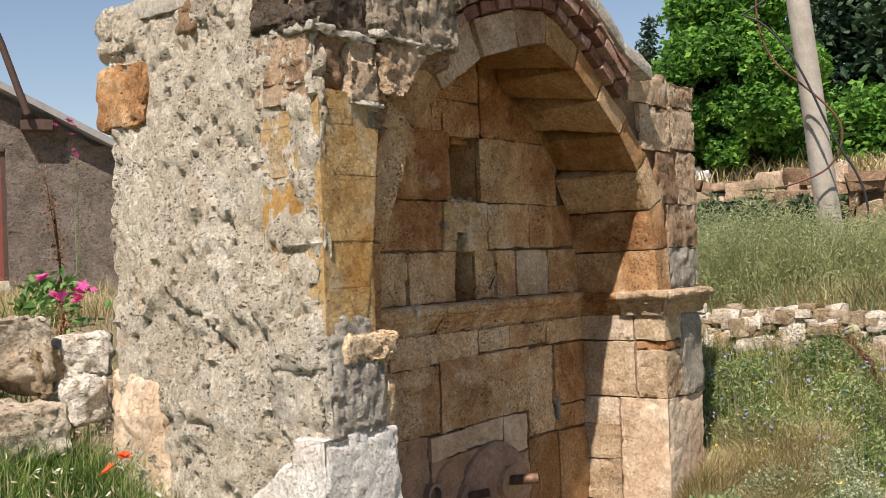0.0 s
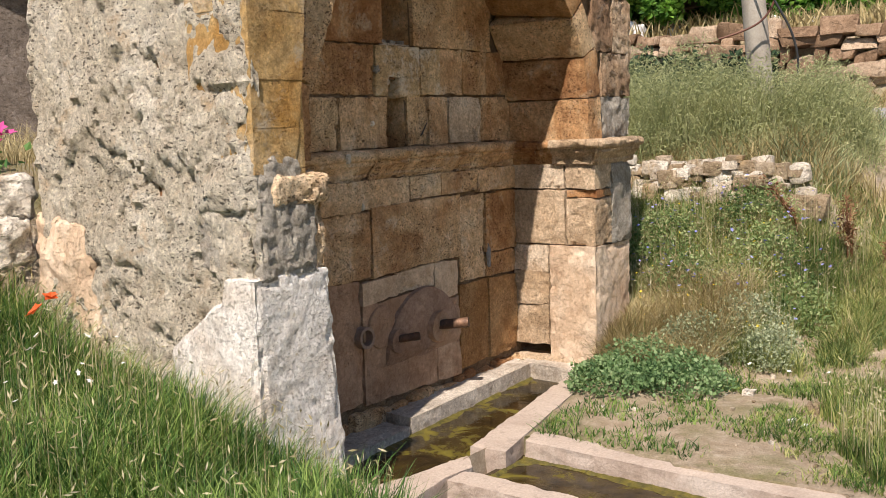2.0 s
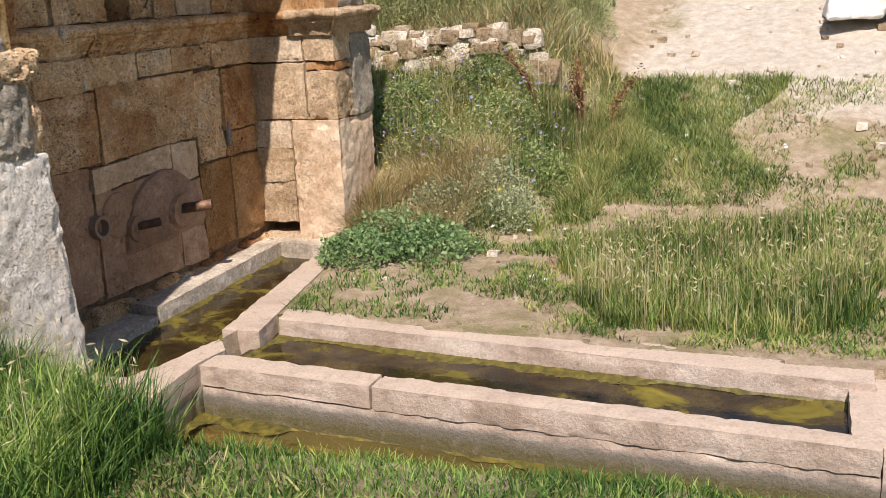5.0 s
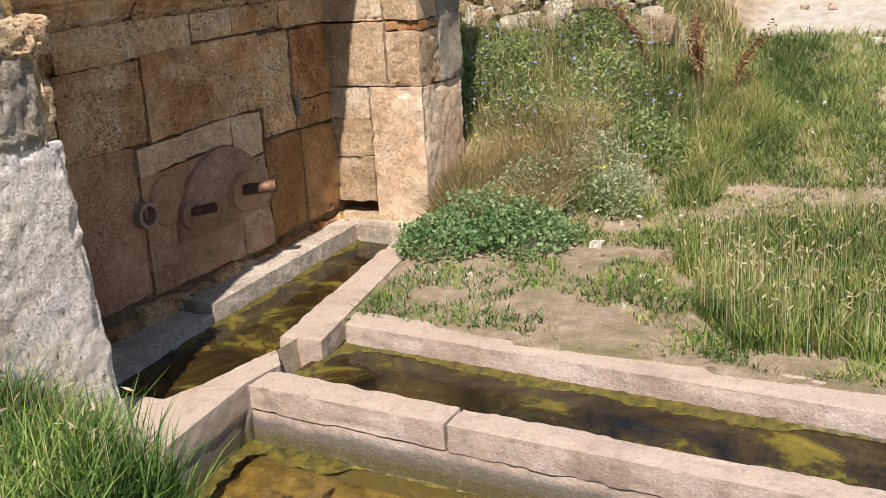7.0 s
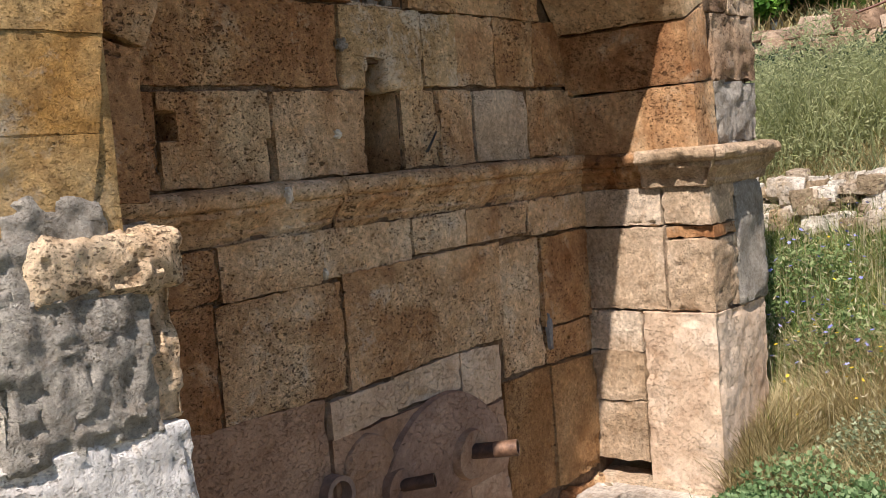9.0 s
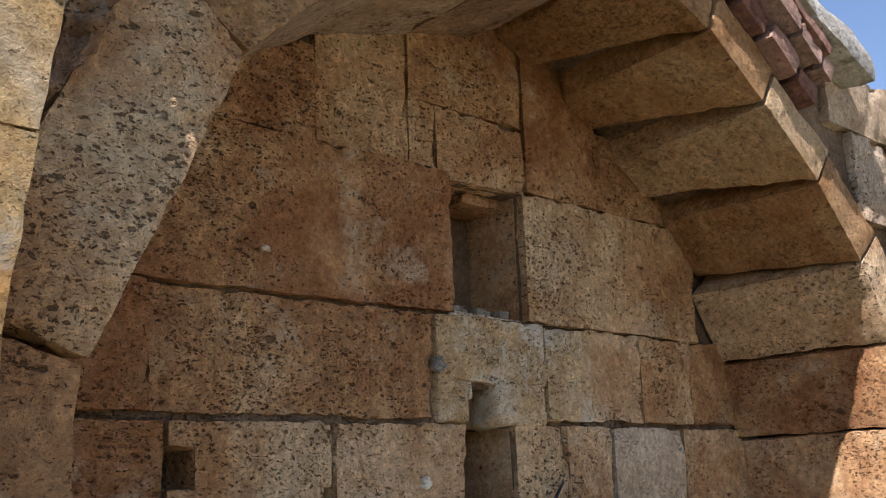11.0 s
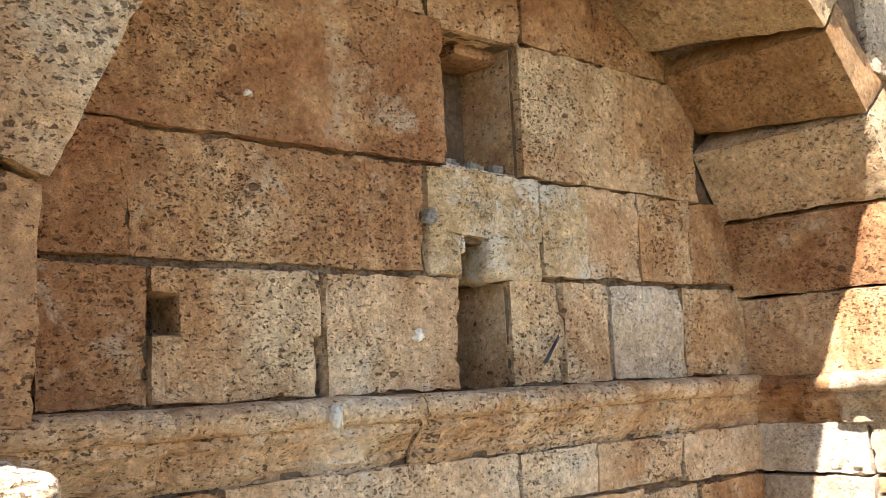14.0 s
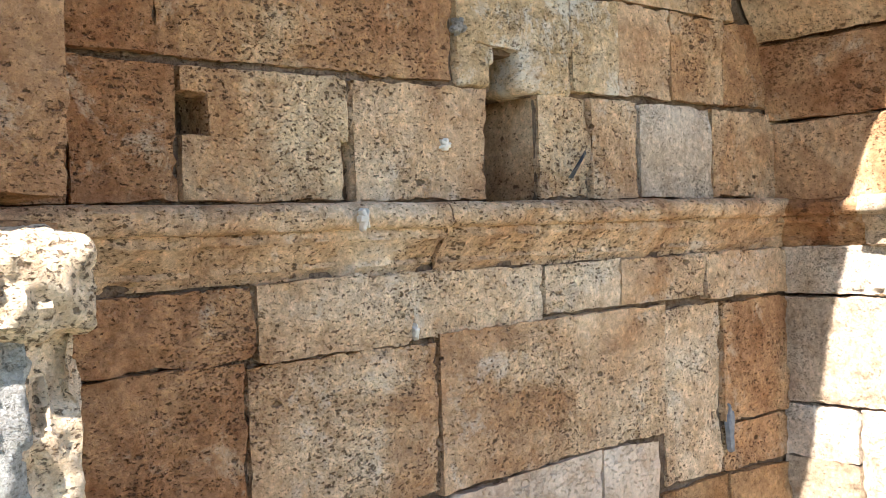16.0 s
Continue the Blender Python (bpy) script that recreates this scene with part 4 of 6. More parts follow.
# left flank: plastered rubble
flank = group_empty("left_flank", (0, 0, 0))
flank.parent = fountain
hexa("plaster_wall", [(0.0, -0.03, 0.1), (0.075, -0.03, 0.1), (0.0, 1.37, 0.1), (0.2, 1.37, 0.1), (0.012, -0.045, 3.0), (0.085, -0.045, 3.0), (0.012, 1.38, 2.94), (0.2, 1.38, 2.94)], PLASTER, flank, "rough grey lime plaster over rubble", res=0.0125, r=0.04, amp=0.026, freq=3.6, grit=0.017, pits=0.020, chip=0.02, crack=0.030, crack_freq=4.2)
hexa("stone", [(-0.03, 0.86, 0.35), (0.2, 0.86, 0.35), (-0.02, 1.41, 0.35), (0.2, 1.41, 0.35), (-0.02, 1.02, 1.26), (0.2, 1.02, 1.26), (-0.01, 1.42, 1.30), (0.2, 1.42, 1.30)], SLAB_PALE, flank, "cream corner stone", res=0.016, r=0.05, amp=0.025, freq=6, grit=0.012, chip=0.03)
hexa("stone", box8(-0.02, 0.3, 1.05, 1.43, 2.44, 2.76), TRAV, flank, res=0.018, r=0.03, amp=0.018, freq=8, pits=0.012, chip=0.02)
rt = random.Random(21)
for y0, y1, z0, z1, mt in ((1.10, 1.42, 2.80, 3.02, PLASTER), (0.66, 0.86, 2.80, 2.98, TRAV_FACE), (0.42, 0.74, 2.84, 3.08, PLASTER), (0.05, 0.32, 2.88, 3.06, PLASTER)):
    o = rt.uniform(-0.025, -0.002)
    hexa("stone", box8(o, 0.4, y0 - 0.012, y1 + 0.012, z0 - 0.02, z1 + 0.015), mt, flank, res=0.014, r=0.07, amp=0.03, freq=5, grit=0.014, pits=0.014, chip=0.03, crack=0.03)

# left front: quoins, spandrel stones, broken moulding, marble foot
quoin = group_empty("left_pier", (0, 0, 0))
quoin.parent = fountain
edge = lambda z: 0.255 + 0.13 * ((z - 1.47) / 0.86) ** 0.8
for z0, z1, o in ((1.47, 1.652, 0.0), (1.654, 1.845, 0.001), (1.847, 2.12, -0.001), (2.122, 2.33, 0.001), (2.332, 2.47, 0.0)):
    a, b = edge(z0), (edge(z1) if z1 < 2.4 else 0.22)
    a = a if z1 < 2.4 else 0.22
    hexa("stone", [(0.02, -0.05 + o, z0), (a, -0.05 + o, z0), (0.02, 0.3, z0), (a, 0.3, z0), (0.02, -0.05 + o, z1), (b, -0.05 + o, z1), (0.02, 0.3, z1), (b, 0.3, z1)], OCHRE, quoin, "ochre-stained corner stone", res=0.014, r=0.0015, amp=0.006, freq=5, grit=0.004, seed=47)
for x0, x1, z0, z1, y0, mt in ((0.0, 0.205, 2.475, 2.70, -0.03, TRAV_FACE), (0.215, 0.385, 2.44, 2.72, -0.065, TRAV_FACE), (0.21, 0.43, 2.34, 2.43, -0.015, GREY_MORTAR), (-0.02, 0.36, 2.72, 3.0, -0.04, DARK_RUBBLE), (0.37, 0.66, 2.72, 3.04, -0.09, DARK_RUBBLE), (0.66, 0.93, 2.73, 3.02, -0.10, DARK_RUBBLE), (0.72, 0.95, 2.66, 2.78, -0.03, TRAV_FACE)):
    hexa("stone", box8(x0 - 0.006, x1 + 0.006, y0, 0.3, z0 - 0.006, z1 + 0.006), mt, quoin, res=0.013, r=0.018, amp=0.016, freq=9, grit=0.014, pits=0.014, chip=0.02, crack=0.02)
for c in ([(0.40, 2.47), (0.53, 2.47), (0.40, 2.715), (0.75, 2.715), -0.085], [(0.36, 2.19), (0.40, 2.19), (0.40, 2.455), (0.52, 2.455), -0.02]):
    hexa("stone", [(c[0][0], c[4], c[0][1]), (c[1][0], c[4], c[1][1]), (c[0][0], 0.3, c[0][1]), (c[1][0], 0.3, c[1][1]), (c[2][0], c[4], c[2][1]), (c[3][0], c[4], c[3][1]), (c[2][0], 0.3, c[2][1]), (c[3][0], 0.3, c[3][1])], TRAV_FACE, quoin, res=0.012, r=0.02, amp=0.014, freq=9, grit=0.014, pits=0.014, chip=0.02, crack=0.02)
# pale mortar smeared along the joints of the spandrel
for a_, b_, w_ in (((-0.02, -0.055, 2.715), (0.38, -0.085, 2.70), 0.022), ((0.36, -0.10, 2.735), (0.80, -0.11, 2.72), 0.018), ((0.20, -0.07, 2.435), (0.42, -0.085, 2.425), 0.02)):
    hexa("joint_mortar", [(a_[0], a_[1], a_[2] - w_), (b_[0], b_[1], b_[2] - w_), (a_[0], 0.1, a_[2] - w_), (b_[0], 0.1, b_[2] - w_), (a_[0], a_[1], a_[2] + w_), (b_[0], b_[1], b_[2] + w_), (a_[0], 0.1, a_[2] + w_), (b_[0], 0.1, b_[2] + w_)], ROOF_LIME, quoin, "pale mortar smeared in the joint", res=0.012, r=0.016, amp=0.020, freq=13, grit=0.008, chip=0.015)
hexa("quoin_fill", box8(0.075, 0.33, -0.044, 0.3, 1.44, 2.46), OCHRE, quoin, res=0.025, r=0.01, amp=0.003)
for q in ((0.0, 0.42, 2.42, 2.98), (0.40, 0.70, 2.62, 2.98), (0.68, 0.93, 2.80, 2.98)):
    hexa("joint_fill", box8(q[0], q[1], -0.012, 0.3, q[2], q[3]), TRAV_FACE, quoin, res=0.025, r=0.01, amp=0.012)
hexa("pier_core", box8(0.05, 0.45, 0.04, 0.62, -0.4, 1.48), TRAV, quoin, res=0.05, r=0.02, amp=0.01)
hexa("mortar_patch", box8(0.022, 0.365, -0.062, 0.3, 1.035, 1.38), GREY_MORTAR, quoin, "rough grey mortar patch", res=0.010, r=0.012, grit=0.009, amp=0.004, freq=6, chip=0.012, crack=0.008, crack_freq=12)
hexa("stone", box8(0.335, 0.438, -0.052, 0.4, 1.045, 1.345), TRAV_MID, quoin, res=0.011, r=0.02, amp=0.014, freq=9, grit=0.008, pits=0.016, chip=0.02)
hexa("broken_moulding", box8(0.10, 0.462, -0.075, 0.5, 1.325, 1.462), TRAV_MID, quoin, "broken stub of the moulding", res=0.011, r=0.035, amp=0.012, freq=8, grit=0.008, pits=0.014, chip=0.006)
hexa("mortar_patch", box8(0.03, 0.29, -0.060, 0.3, 1.30, 1.55), GREY_MORTAR, quoin, "rough grey mortar patch", res=0.011, r=0.03, grit=0.009, amp=0.008, freq=6, chip=0.02, crack=0.008, crack_freq=12)
hexa("plaster_patch", box8(-0.015, 0.13, -0.035, 0.3, 1.30, 1.55), PLASTER, quoin, res=0.018, r=0.05, amp=0.026, freq=7, chip=0.02)
hexa("marble_foot", [(-0.05, -0.085, -0.35), (0.52, -0.085, -0.35), (-0.05, 0.40, -0.35), (0.52, 0.45, -0.35), (-0.036, -0.062, 1.06), (0.43, -0.055, 1.05), (-0.036, 0.10, 1.05), (0.43, 0.45, 1.06)], MARBLE, quoin, "white tooled marble base block", res=0.0115, r=0.010, amp=0.005, freq=10, grit=0.003, pits=0.0035, chip=0.012)
hexa("marble_foot", [(-0.05, 0.0, 0.1), (0.1, 0.0, 0.1), (-0.05, 0.43, 0.1), (0.1, 0.43, 0.1), (-0.036, 0.02, 1.04), (0.1, 0.02, 1.04), (-0.036, 0.45, 0.74), (0.1, 0.45, 0.74)], MARBLE, quoin, res=0.016, r=0.02, amp=0.012, freq=9, chip=0.01)

# ---- troughs ----
def slab(name, plan, z0, z1, mat, parent, label="", res=0.018, amp=0.0022, r=0.004):
    """A worn wall of cement on a four-cornered plan: a, b along one side, d, c along the other."""
    a, b, c, d = plan
    c8 = [(*a, z0), (*b, z0), (*d, z0), (*c, z0), (*a, z1), (*b, z1), (*d, z1), (*c, z1)]
    return hexa(name, c8, mat, parent, label, res=res, r=r, amp=amp, freq=3, grit=0.0022, chip=0.007)


trough = group_empty("water_trough", (1.9, 0.2, -0.4))
tagged(trough, "pinkish cement fountain trough with algae-green water below the spouts", "trough")


def trough_part(*args, **kw):
    ob = slab(*args, **kw)
    ob.matrix_parent_inverse = Matrix.Translation(-Vector(ob.parent.location))
    return ob


trough_part("front_rim", [(1.35, -0.375), (3.02, -0.075), (3.03, 0.082), (1.34, -0.165)], -0.42, 0.0, CEMENT, trough)
trough_part("rim_cap", [(0.337, -0.372), (0.885, -0.318), (0.70, -0.10), (0.40, -0.05)], -0.115, 0.0, CEMENT, trough)
trough_part("front_rim", [(0.348, -0.362), (0.885, -0.308), (0.70, -0.10), (0.40, -0.05)], -0.42, -0.118, CEMENT, trough)
trough_part("front_rim", [(0.87, -0.315), (1.10, -0.34), (1.23, -0.225), (0.69, -0.105)], -0.42, -0.002, CEMENT, trough)
trough_part("left_rim", [(0.42, -0.06), (0.68, -0.11), (0.66, 0.08), (0.5, 0.12)], -0.42, -0.004, CEMENT, trough)
trough_part("right_rim", [(3.0, 0.06), (3.16, 0.06), (3.20, 0.60), (3.04, 0.45)], -0.42, 0.0, CEMENT_PALE, trough)
trough_part("back_rim", [(1.60, 0.39), (3.08, 0.43), (3.14, 0.60), (1.63, 0.61)], -0.42, 0.0, CEMENT_PALE, trough, "pale whitish cement back rim")
trough_part("back_rim", [(0.5, 0.34), (1.585, 0.39), (1.60, 0.61), (0.5, 0.61)], -0.42, -0.045, CEMENT_PALE, trough)

long_trough = group_empty("long_trough", (1.15, -1.8, -0.4))
tagged(long_trough, "long pinkish cement animal trough full of brown algae water", "trough")
trough_part("rim_cap", [(0.872, -0.33), (0.8137, -1.21), (0.9595, -1.21), (1.03, -0.335)], -0.105, 0.0, CEMENT, long_trough, res=0.02)
trough_part("rim_cap", [(0.8135, -1.217), (0.682, -3.2), (0.80, -3.2), (0.959, -1.217)], -0.11, -0.002, CEMENT, long_trough, res=0.02)
trough_part("near_rim", [(0.877, -0.335), (0.687, -3.2), (0.795, -3.2), (1.025, -0.34)], -0.42, -0.108, CEMENT, long_trough, "low cement wall, grey and damp below a crack")
trough_part("far_rim", [(1.55, -0.37), (1.29, -3.2), (1.52, -3.2), (1.72, -0.34)], -0.42, 0.0, CEMENT, long_trough)
trough_part("end_rim", [(0.795, -3.1), (0.80, -3.25), (1.30, -3.25), (1.31, -3.1)], -0.42, -0.03, CEMENT, long_trough)
trough_part("near_rim", [(0.69, -3.2), (0.55, -5.6), (0.67, -5.6), (0.80, -3.2)], -0.42, -0.03, CEMENT, long_trough)
trough_part("far_rim", [(1.29, -3.2), (1.15, -5.6), (1.38, -5.6), (1.52, -3.2)], -0.42, -0.03, CEMENT, long_trough)
trough_part("end_rim", [(0.55, -5.6), (0.55, -5.75), (1.38, -5.75), (1.38, -5.6)], -0.42, -0.03, CEMENT, long_trough)


def water_sheet(name, plan, z, label, mat=WATER):
    pa, pb, pc, pd = [np.array(p, float) for p in plan]
    n, m = 40, 20
    V, F = [], []
    for i in range(n + 1):
        for j in range(m + 1):
            u, v = i / n, j / m
            p = (pa * (1 - u) + pb * u) * (1 - v) + (pd * (1 - u) + pc * u) * v
            V.append((p[0], p[1], z))
    V = np.array(V)
    F = [(i * (m + 1) + j, (i + 1) * (m + 1) + j, (i + 1) * (m + 1) + j + 1, i * (m + 1) + j + 1) for i in range(n) for j in range(m)]
    ob = mesh_object(name, V, F, mat)
    ob.data.update()
    if ob.data.polygons[0].normal.z < 0:
        ob.data.flip_normals()
    tagged(ob, label, "water", kind="structure")
    return ob


water_sheet("water", [(0.45, -0.18), (3.06, 0.0), (3.1, 0.5), (0.45, 0.5)], -0.105, "still brown-green water with algae in the trough")
water_sheet("water", [(0.95, -0.3), (0.72, -5.65), (1.35, -5.65), (1.62, -0.33)], -0.098, "brown water with floating algae in the long trough")
water_sheet("water", [(0.0, -0.30), (-0.25, -5.6), (0.66, -5.6), (0.92, -0.30)], -0.255, "shallow overflow pool with green algae", POOL_WATER).visible_shadow = False



ALGAE = plain_material("yellow_green_algae", (0.030, 0.028, 0.008), (0.17, 0.14, 0.022), 22, 0.55, 0.006, fine=90)


def algae_fringe(parent, p0, p1, z, wide, seed):
    """A ragged, lumpy mat of algae along the water's edge, growing from the line p0-p1 to its left."""
    p0, p1 = np.array(p0, float), np.array(p1, float)
    L = np.linalg.norm(p1 - p0)
    d = (p1 - p0) / L
    side = np.array([-d[1], d[0]])
    n, m = int(L / 0.014), 7
    t = np.linspace(0, 1, n + 1)
    base = p0 + (p1 - p0) * t[:, None]
    q = np.stack([base[:, 0], base[:, 1], 0 * t], -1)
    w = wide * (0.18 + 1.5 * sstep(0.25, 0.85, vnoise(q, 4.5, seed)) + 0.35 * fnoise(q, 16, seed + 2, 3))
    w = np.clip(w, 0.008, None)
    V = []
    for j in range(m):
        f = j / (m - 1)
        p = base + side * (w * f - 0.004)[:, None]
        h = z + 0.010 * (1 - f) - 0.004 * f
        V.append(np.stack([p[:, 0], p[:, 1], np.full(n + 1, h)], -1))
    V = np.stack(V, 1).reshape(-1, 3)
    V[:, 2] += 0.005 * fnoise(V, 30, seed + 5, 2)
    F = [(i * m + j, (i + 1) * m + j, (i + 1) * m + j + 1, i * m + j + 1) for i in range(n) for j in range(m - 1)]
    ob = mesh_object("algae", V - np.array(parent.location), F, ALGAE, parent, True, "yellow-green algae mat at the water line")
    ob["kind"] = "stuff"
    return ob


algae_fringe(long_trough, (1.29, -3.1), (1.55, -0.36), -0.096, 0.055, 3)
algae_fringe(long_trough, (1.55, -0.38), (1.03, -0.36), -0.096, 0.07, 5)
algae_fringe(long_trough, (1.03, -0.34), (0.80, -3.1), -0.096, 0.03, 7)
algae_fringe(trough, (3.05, 0.43), (0.6, 0.37), -0.103, 0.035, 9)
algae_fringe(trough, (1.30, -0.19), (3.0, 0.07), -0.103, 0.035, 11)
algae_fringe(long_trough, (0.69, -3.2), (0.885, -0.33), -0.252, 0.06, 13)
algae_fringe(trough, (0.885, -0.315), (0.36, -0.365), -0.252, 0.07, 15)


# ---- plants: generators ----
def gz(x, y):
    return ground_height(np.asarray(x, float), np.asarray(y, float), True)


def blade_mesh(base, height, width, lean, turn, rng):
    """Tapered blades in three steps, each bending over."""
    n = len(base)
    base = np.asarray(base, float)
    dirs = np.stack([np.cos(turn), np.sin(turn), np.zeros(n)], -1)
    side = np.stack([-np.sin(turn), np.cos(turn), np.zeros(n)], -1)
    tw = rng.uniform(-0.8, 0.8, n)[:, None]
    side = side * np.cos(tw) + dirs * np.sin(tw)
    V = []
    for t, wd in ((0.0, 1.0), (0.42, 0.85), (0.78, 0.5)):
        c = base + dirs * (lean * height * t * t)[:, None] + np.stack([np.zeros(n), np.zeros(n), height * (t - 0.25 * lean * t * t)], -1)
        V += [c - side * (width * wd / 2)[:, None], c + side * (width * wd / 2)[:, None]]
    V.append(base + dirs * (lean * height)[:, None] + np.stack([np.zeros(n), np.zeros(n), height * (1 - 0.25 * lean)], -1))
    V = np.stack(V, 1).reshape(-1, 3)
    k = np.arange(n) * 7
    q1 = np.stack([k, k + 1, k + 3, k + 2], -1)
    q2 = np.stack([k + 2, k + 3, k + 5, k + 4], -1)
    t3 = np.stack([k + 4, k + 5, k + 6], -1)
    return V, q1.tolist() + q2.tolist() + t3.tolist()


def leaf_mesh(centre, size, rng, long=1.6, droop=0.5, up=0.3):
    """Small folded leaves, each turned its own way."""
    n = len(centre)
    d = rng.normal(size=(n, 3))
    d[:, 2] = d[:, 2] * droop + up
    d /= np.linalg.norm(d, axis=1, keepdims=True)
    r = rng.normal(size=(n, 3))
    s = np.cross(d, r)
    s /= np.linalg.norm(s, axis=1, keepdims=True)
    nrm = np.cross(s, d)
    size = np.asarray(size)[:, None]
    a = centre
    b = centre + d * size * long * 0.45 + s * size * 0.45 + nrm * size * 0.12
    c = centre + d * size * long
    e = centre + d * size * long * 0.45 - s * size * 0.45 + nrm * size * 0.12
    V = np.stack([a, b, c, e], 1).reshape(-1, 3)
    k = np.arange(n) * 4
    return V, np.stack([k, k + 1, k + 2], -1).tolist() + np.stack([k, k + 2, k + 3], -1).tolist()


def joined(pairs):
    V, F, o = [], [], 0
    for v, f in pairs:
        V.append(v)
        F += [tuple(i + o for i in q) for q in f]
        o += len(v)
    return np.concatenate(V), F


def stuff(name, V, F, mat, label, category):
    ob = mesh_object(name, V, F, mat, None, False)
    return tagged(ob, label, category, kind="stuff")


def scatter(rng, n, x0, x1, y0, y1, keep=None):
    x, y = rng.uniform(x0, x1, n), rng.uniform(y0, y1, n)
    if keep is not None:
        m = keep(x, y)
        x, y = x[m], y[m]
    return x, y


def clear(x, y):
    """Away from the fountain, the troughs, the pool and the road."""
    line = 0.88 + (y + 0.3) * 0.06
    built = (x > -0.02) & (x < 3.78) & (y > -0.03) & (y < 1.42)
    tr = (x > pool_left(y) - 0.02) & (x < line + 0.80) & (y < -0.25) & (y > -5.8)
    back = (x > 0.36) & (x < 3.2) & (y > -0.36 + (x - 1.35) * 0.18) & (y < 0.2)
    road_ = (x > 8.4) & (x < 11.7)
    return ~(built | tr | back | road_)


def grass_patch(name, rng, n, area, hgt, mat, label, keep=None, width=0.006, lean=(0.2, 0.9), clump=0.0):
    x, y = scatter(rng, n, *area)
    m = clear(x, y)
    if keep is not None:
        m &= keep(x, y)
    p = np.stack([x, y, np.zeros_like(x)], -1)
    if clump:
        m &= vnoise(p, 3.5, 77) + 0.35 * vnoise(p, 11, 78) > clump
    x, y = x[m], y[m]
    z = gz(x, y) - 0.01
    k = len(x)
    h = rng.uniform(*hgt, k) * (0.65 + 0.7 * vnoise(np.stack([x, y, 0 * x], -1), 2.6, 5))
    V, F = blade_mesh(np.stack([x, y, z], -1), h, np.full(k, width) * rng.uniform(0.6, 1.3, k), rng.uniform(*lean, k), rng.uniform(0, 6.283, k), rng)
    return stuff(name, V, F, mat, label, "grass")


rng = np.random.default_rng(5)
# tall grass on the mound beside the fountain
mound = lambda x, y: (y > -0.10 - 1.55 * np.clip(0.36 - x, 0, 1.4)) & (x < 0.40)
grass_patch("tall_grass", rng, 26000, (-1.5, 0.44, -1.0, 1.5), (0.14, 0.30), GRASS, "lush green grass on the mound against the plaster wall", mound, 0.0065)
grass_patch("mixed_grass", rng, 7000, (-1.8, 0.2, -1.6, 1.7), (0.18, 0.34), GRASS_MIX, "yellowing wild grass among the green", lambda x, y: y > -0.7 - x * 0.5, 0.005)
grass_patch("bank_grass", rng, 28000, (-0.9, 0.72, -4.2, -0.45), (0.03, 0.085), GRASS, "short green grass on the bank of the pool", lambda x, y: x < pool_left(y) - 0.05, 0.006)
# out-of-view turf, added to keep bounced sunlight out of the niche
grass_patch("unseen_turf", rng, 26000, (-4.2, -0.3, -5.0, -0.4), (0.03, 0.09), GRASS_MIX, "short trampled turf added on the unseen near bank to cut bounce light", None, 0.009, (0.3, 1.3))
grass_patch("rear_dry_grass", rng, 17000, (-2.5, 2.6, 1.5, 9.0), (0.12, 0.35), GRASS_DRY, "dry straw-coloured grass behind the stones", None, 0.006, (0.3, 1.2))
grass_patch("rear_green", rng, 2500, (-2.0, 0.6, 1.3, 4.0), (0.12, 0.3), GRASS, "green weeds among the dry grass", None, 0.008)
# field beyond the troughs
grass_patch("field_turf", rng, 60000, (1.55, 6.0, -5.0, 0.1), (0.02, 0.07), GRASS_MIX, "sparse trampled turf with bare soil between", lambda x, y: ~((x < 2.75) & (y > -1.25) & (vnoise(np.stack([x, y, 0 * x], -1), 3, 4) < 0.6)), 0.007, (0.3, 1.4), 0.50)
grass_patch("field_green", rng, 24000, (1.6, 4.6, -3.4, -0.3), (0.03, 0.08), GRASS, "short green grass on the trampled ground", None, 0.007, (0.3, 1.2), 0.66)
meadow = lambda x, y: ((x - 2.75) / 1.05) ** 2 + ((y + 2.45) / 0.85) ** 2 < 1 + 0.5 * (vnoise(np.stack([x, y, 0 * x], -1), 2.5, 9) - 0.5)
grass_patch("meadow_grass", rng, 18000, (1.6, 4.0, -3.6, -1.3), (0.08, 0.18), GRASS_MIX, "tall yellow-green meadow grass", meadow, 0.006, (0.15, 0.7))
grass_patch("meadow_green", rng, 12000, (1.6, 4.0, -3.6, -1.3), (0.07, 0.16), GRASS, "green blades among the meadow grass", meadow, 0.006, (0.15, 0.7))
bankz = lambda x, y: (y > -1.25 - 0.28 * (x - 3.6) - 0.9 * (vnoise(np.stack([x, y, 0 * x], -1), 1.9, 55) - 0.4)) & (x < 5.35)
grass_patch("bank_weeds", rng, 42000, (3.4, 5.4, -2.4, 1.6), (0.09, 0.24), GRASS_MIX, "tangled green and straw weeds on the bank", bankz, 0.006, (0.2, 1.1))
grass_patch("bank_weeds_green", rng, 34000, (3.5, 5.9, -2.6, 1.6), (0.06, 0.18), WEED_LEAF, "green weeds on the bank", bankz, 0.008, (0.2, 1.1), 0.46)
slope = lambda x, y: (y > -2.5 + 0.2 * np.sin(x * 4)) & (y < -0.8)
grass_patch("slope_turf", rng, 16000, (4.0, 6.0, -2.7, -0.8), (0.04, 0.12), GRASS_MIX, "low yellowing turf on the slope below the track", slope, 0.007, (0.3, 1.2))
grass_patch("slope_weeds", rng, 12000, (4.0, 5.9, -2.7, -0.8), (0.04, 0.13), WEED_LEAF, "low green weeds on the slope below the track", slope, 0.008, (0.3, 1.2), 0.45)
grass_patch("bank_straw", rng, 12000, (3.5, 5.4, -1.6, 1.6), (0.10, 0.26), GRASS_DRY, "straw among the weeds on the bank", bankz, 0.005, (0.3, 1.1), 0.72)
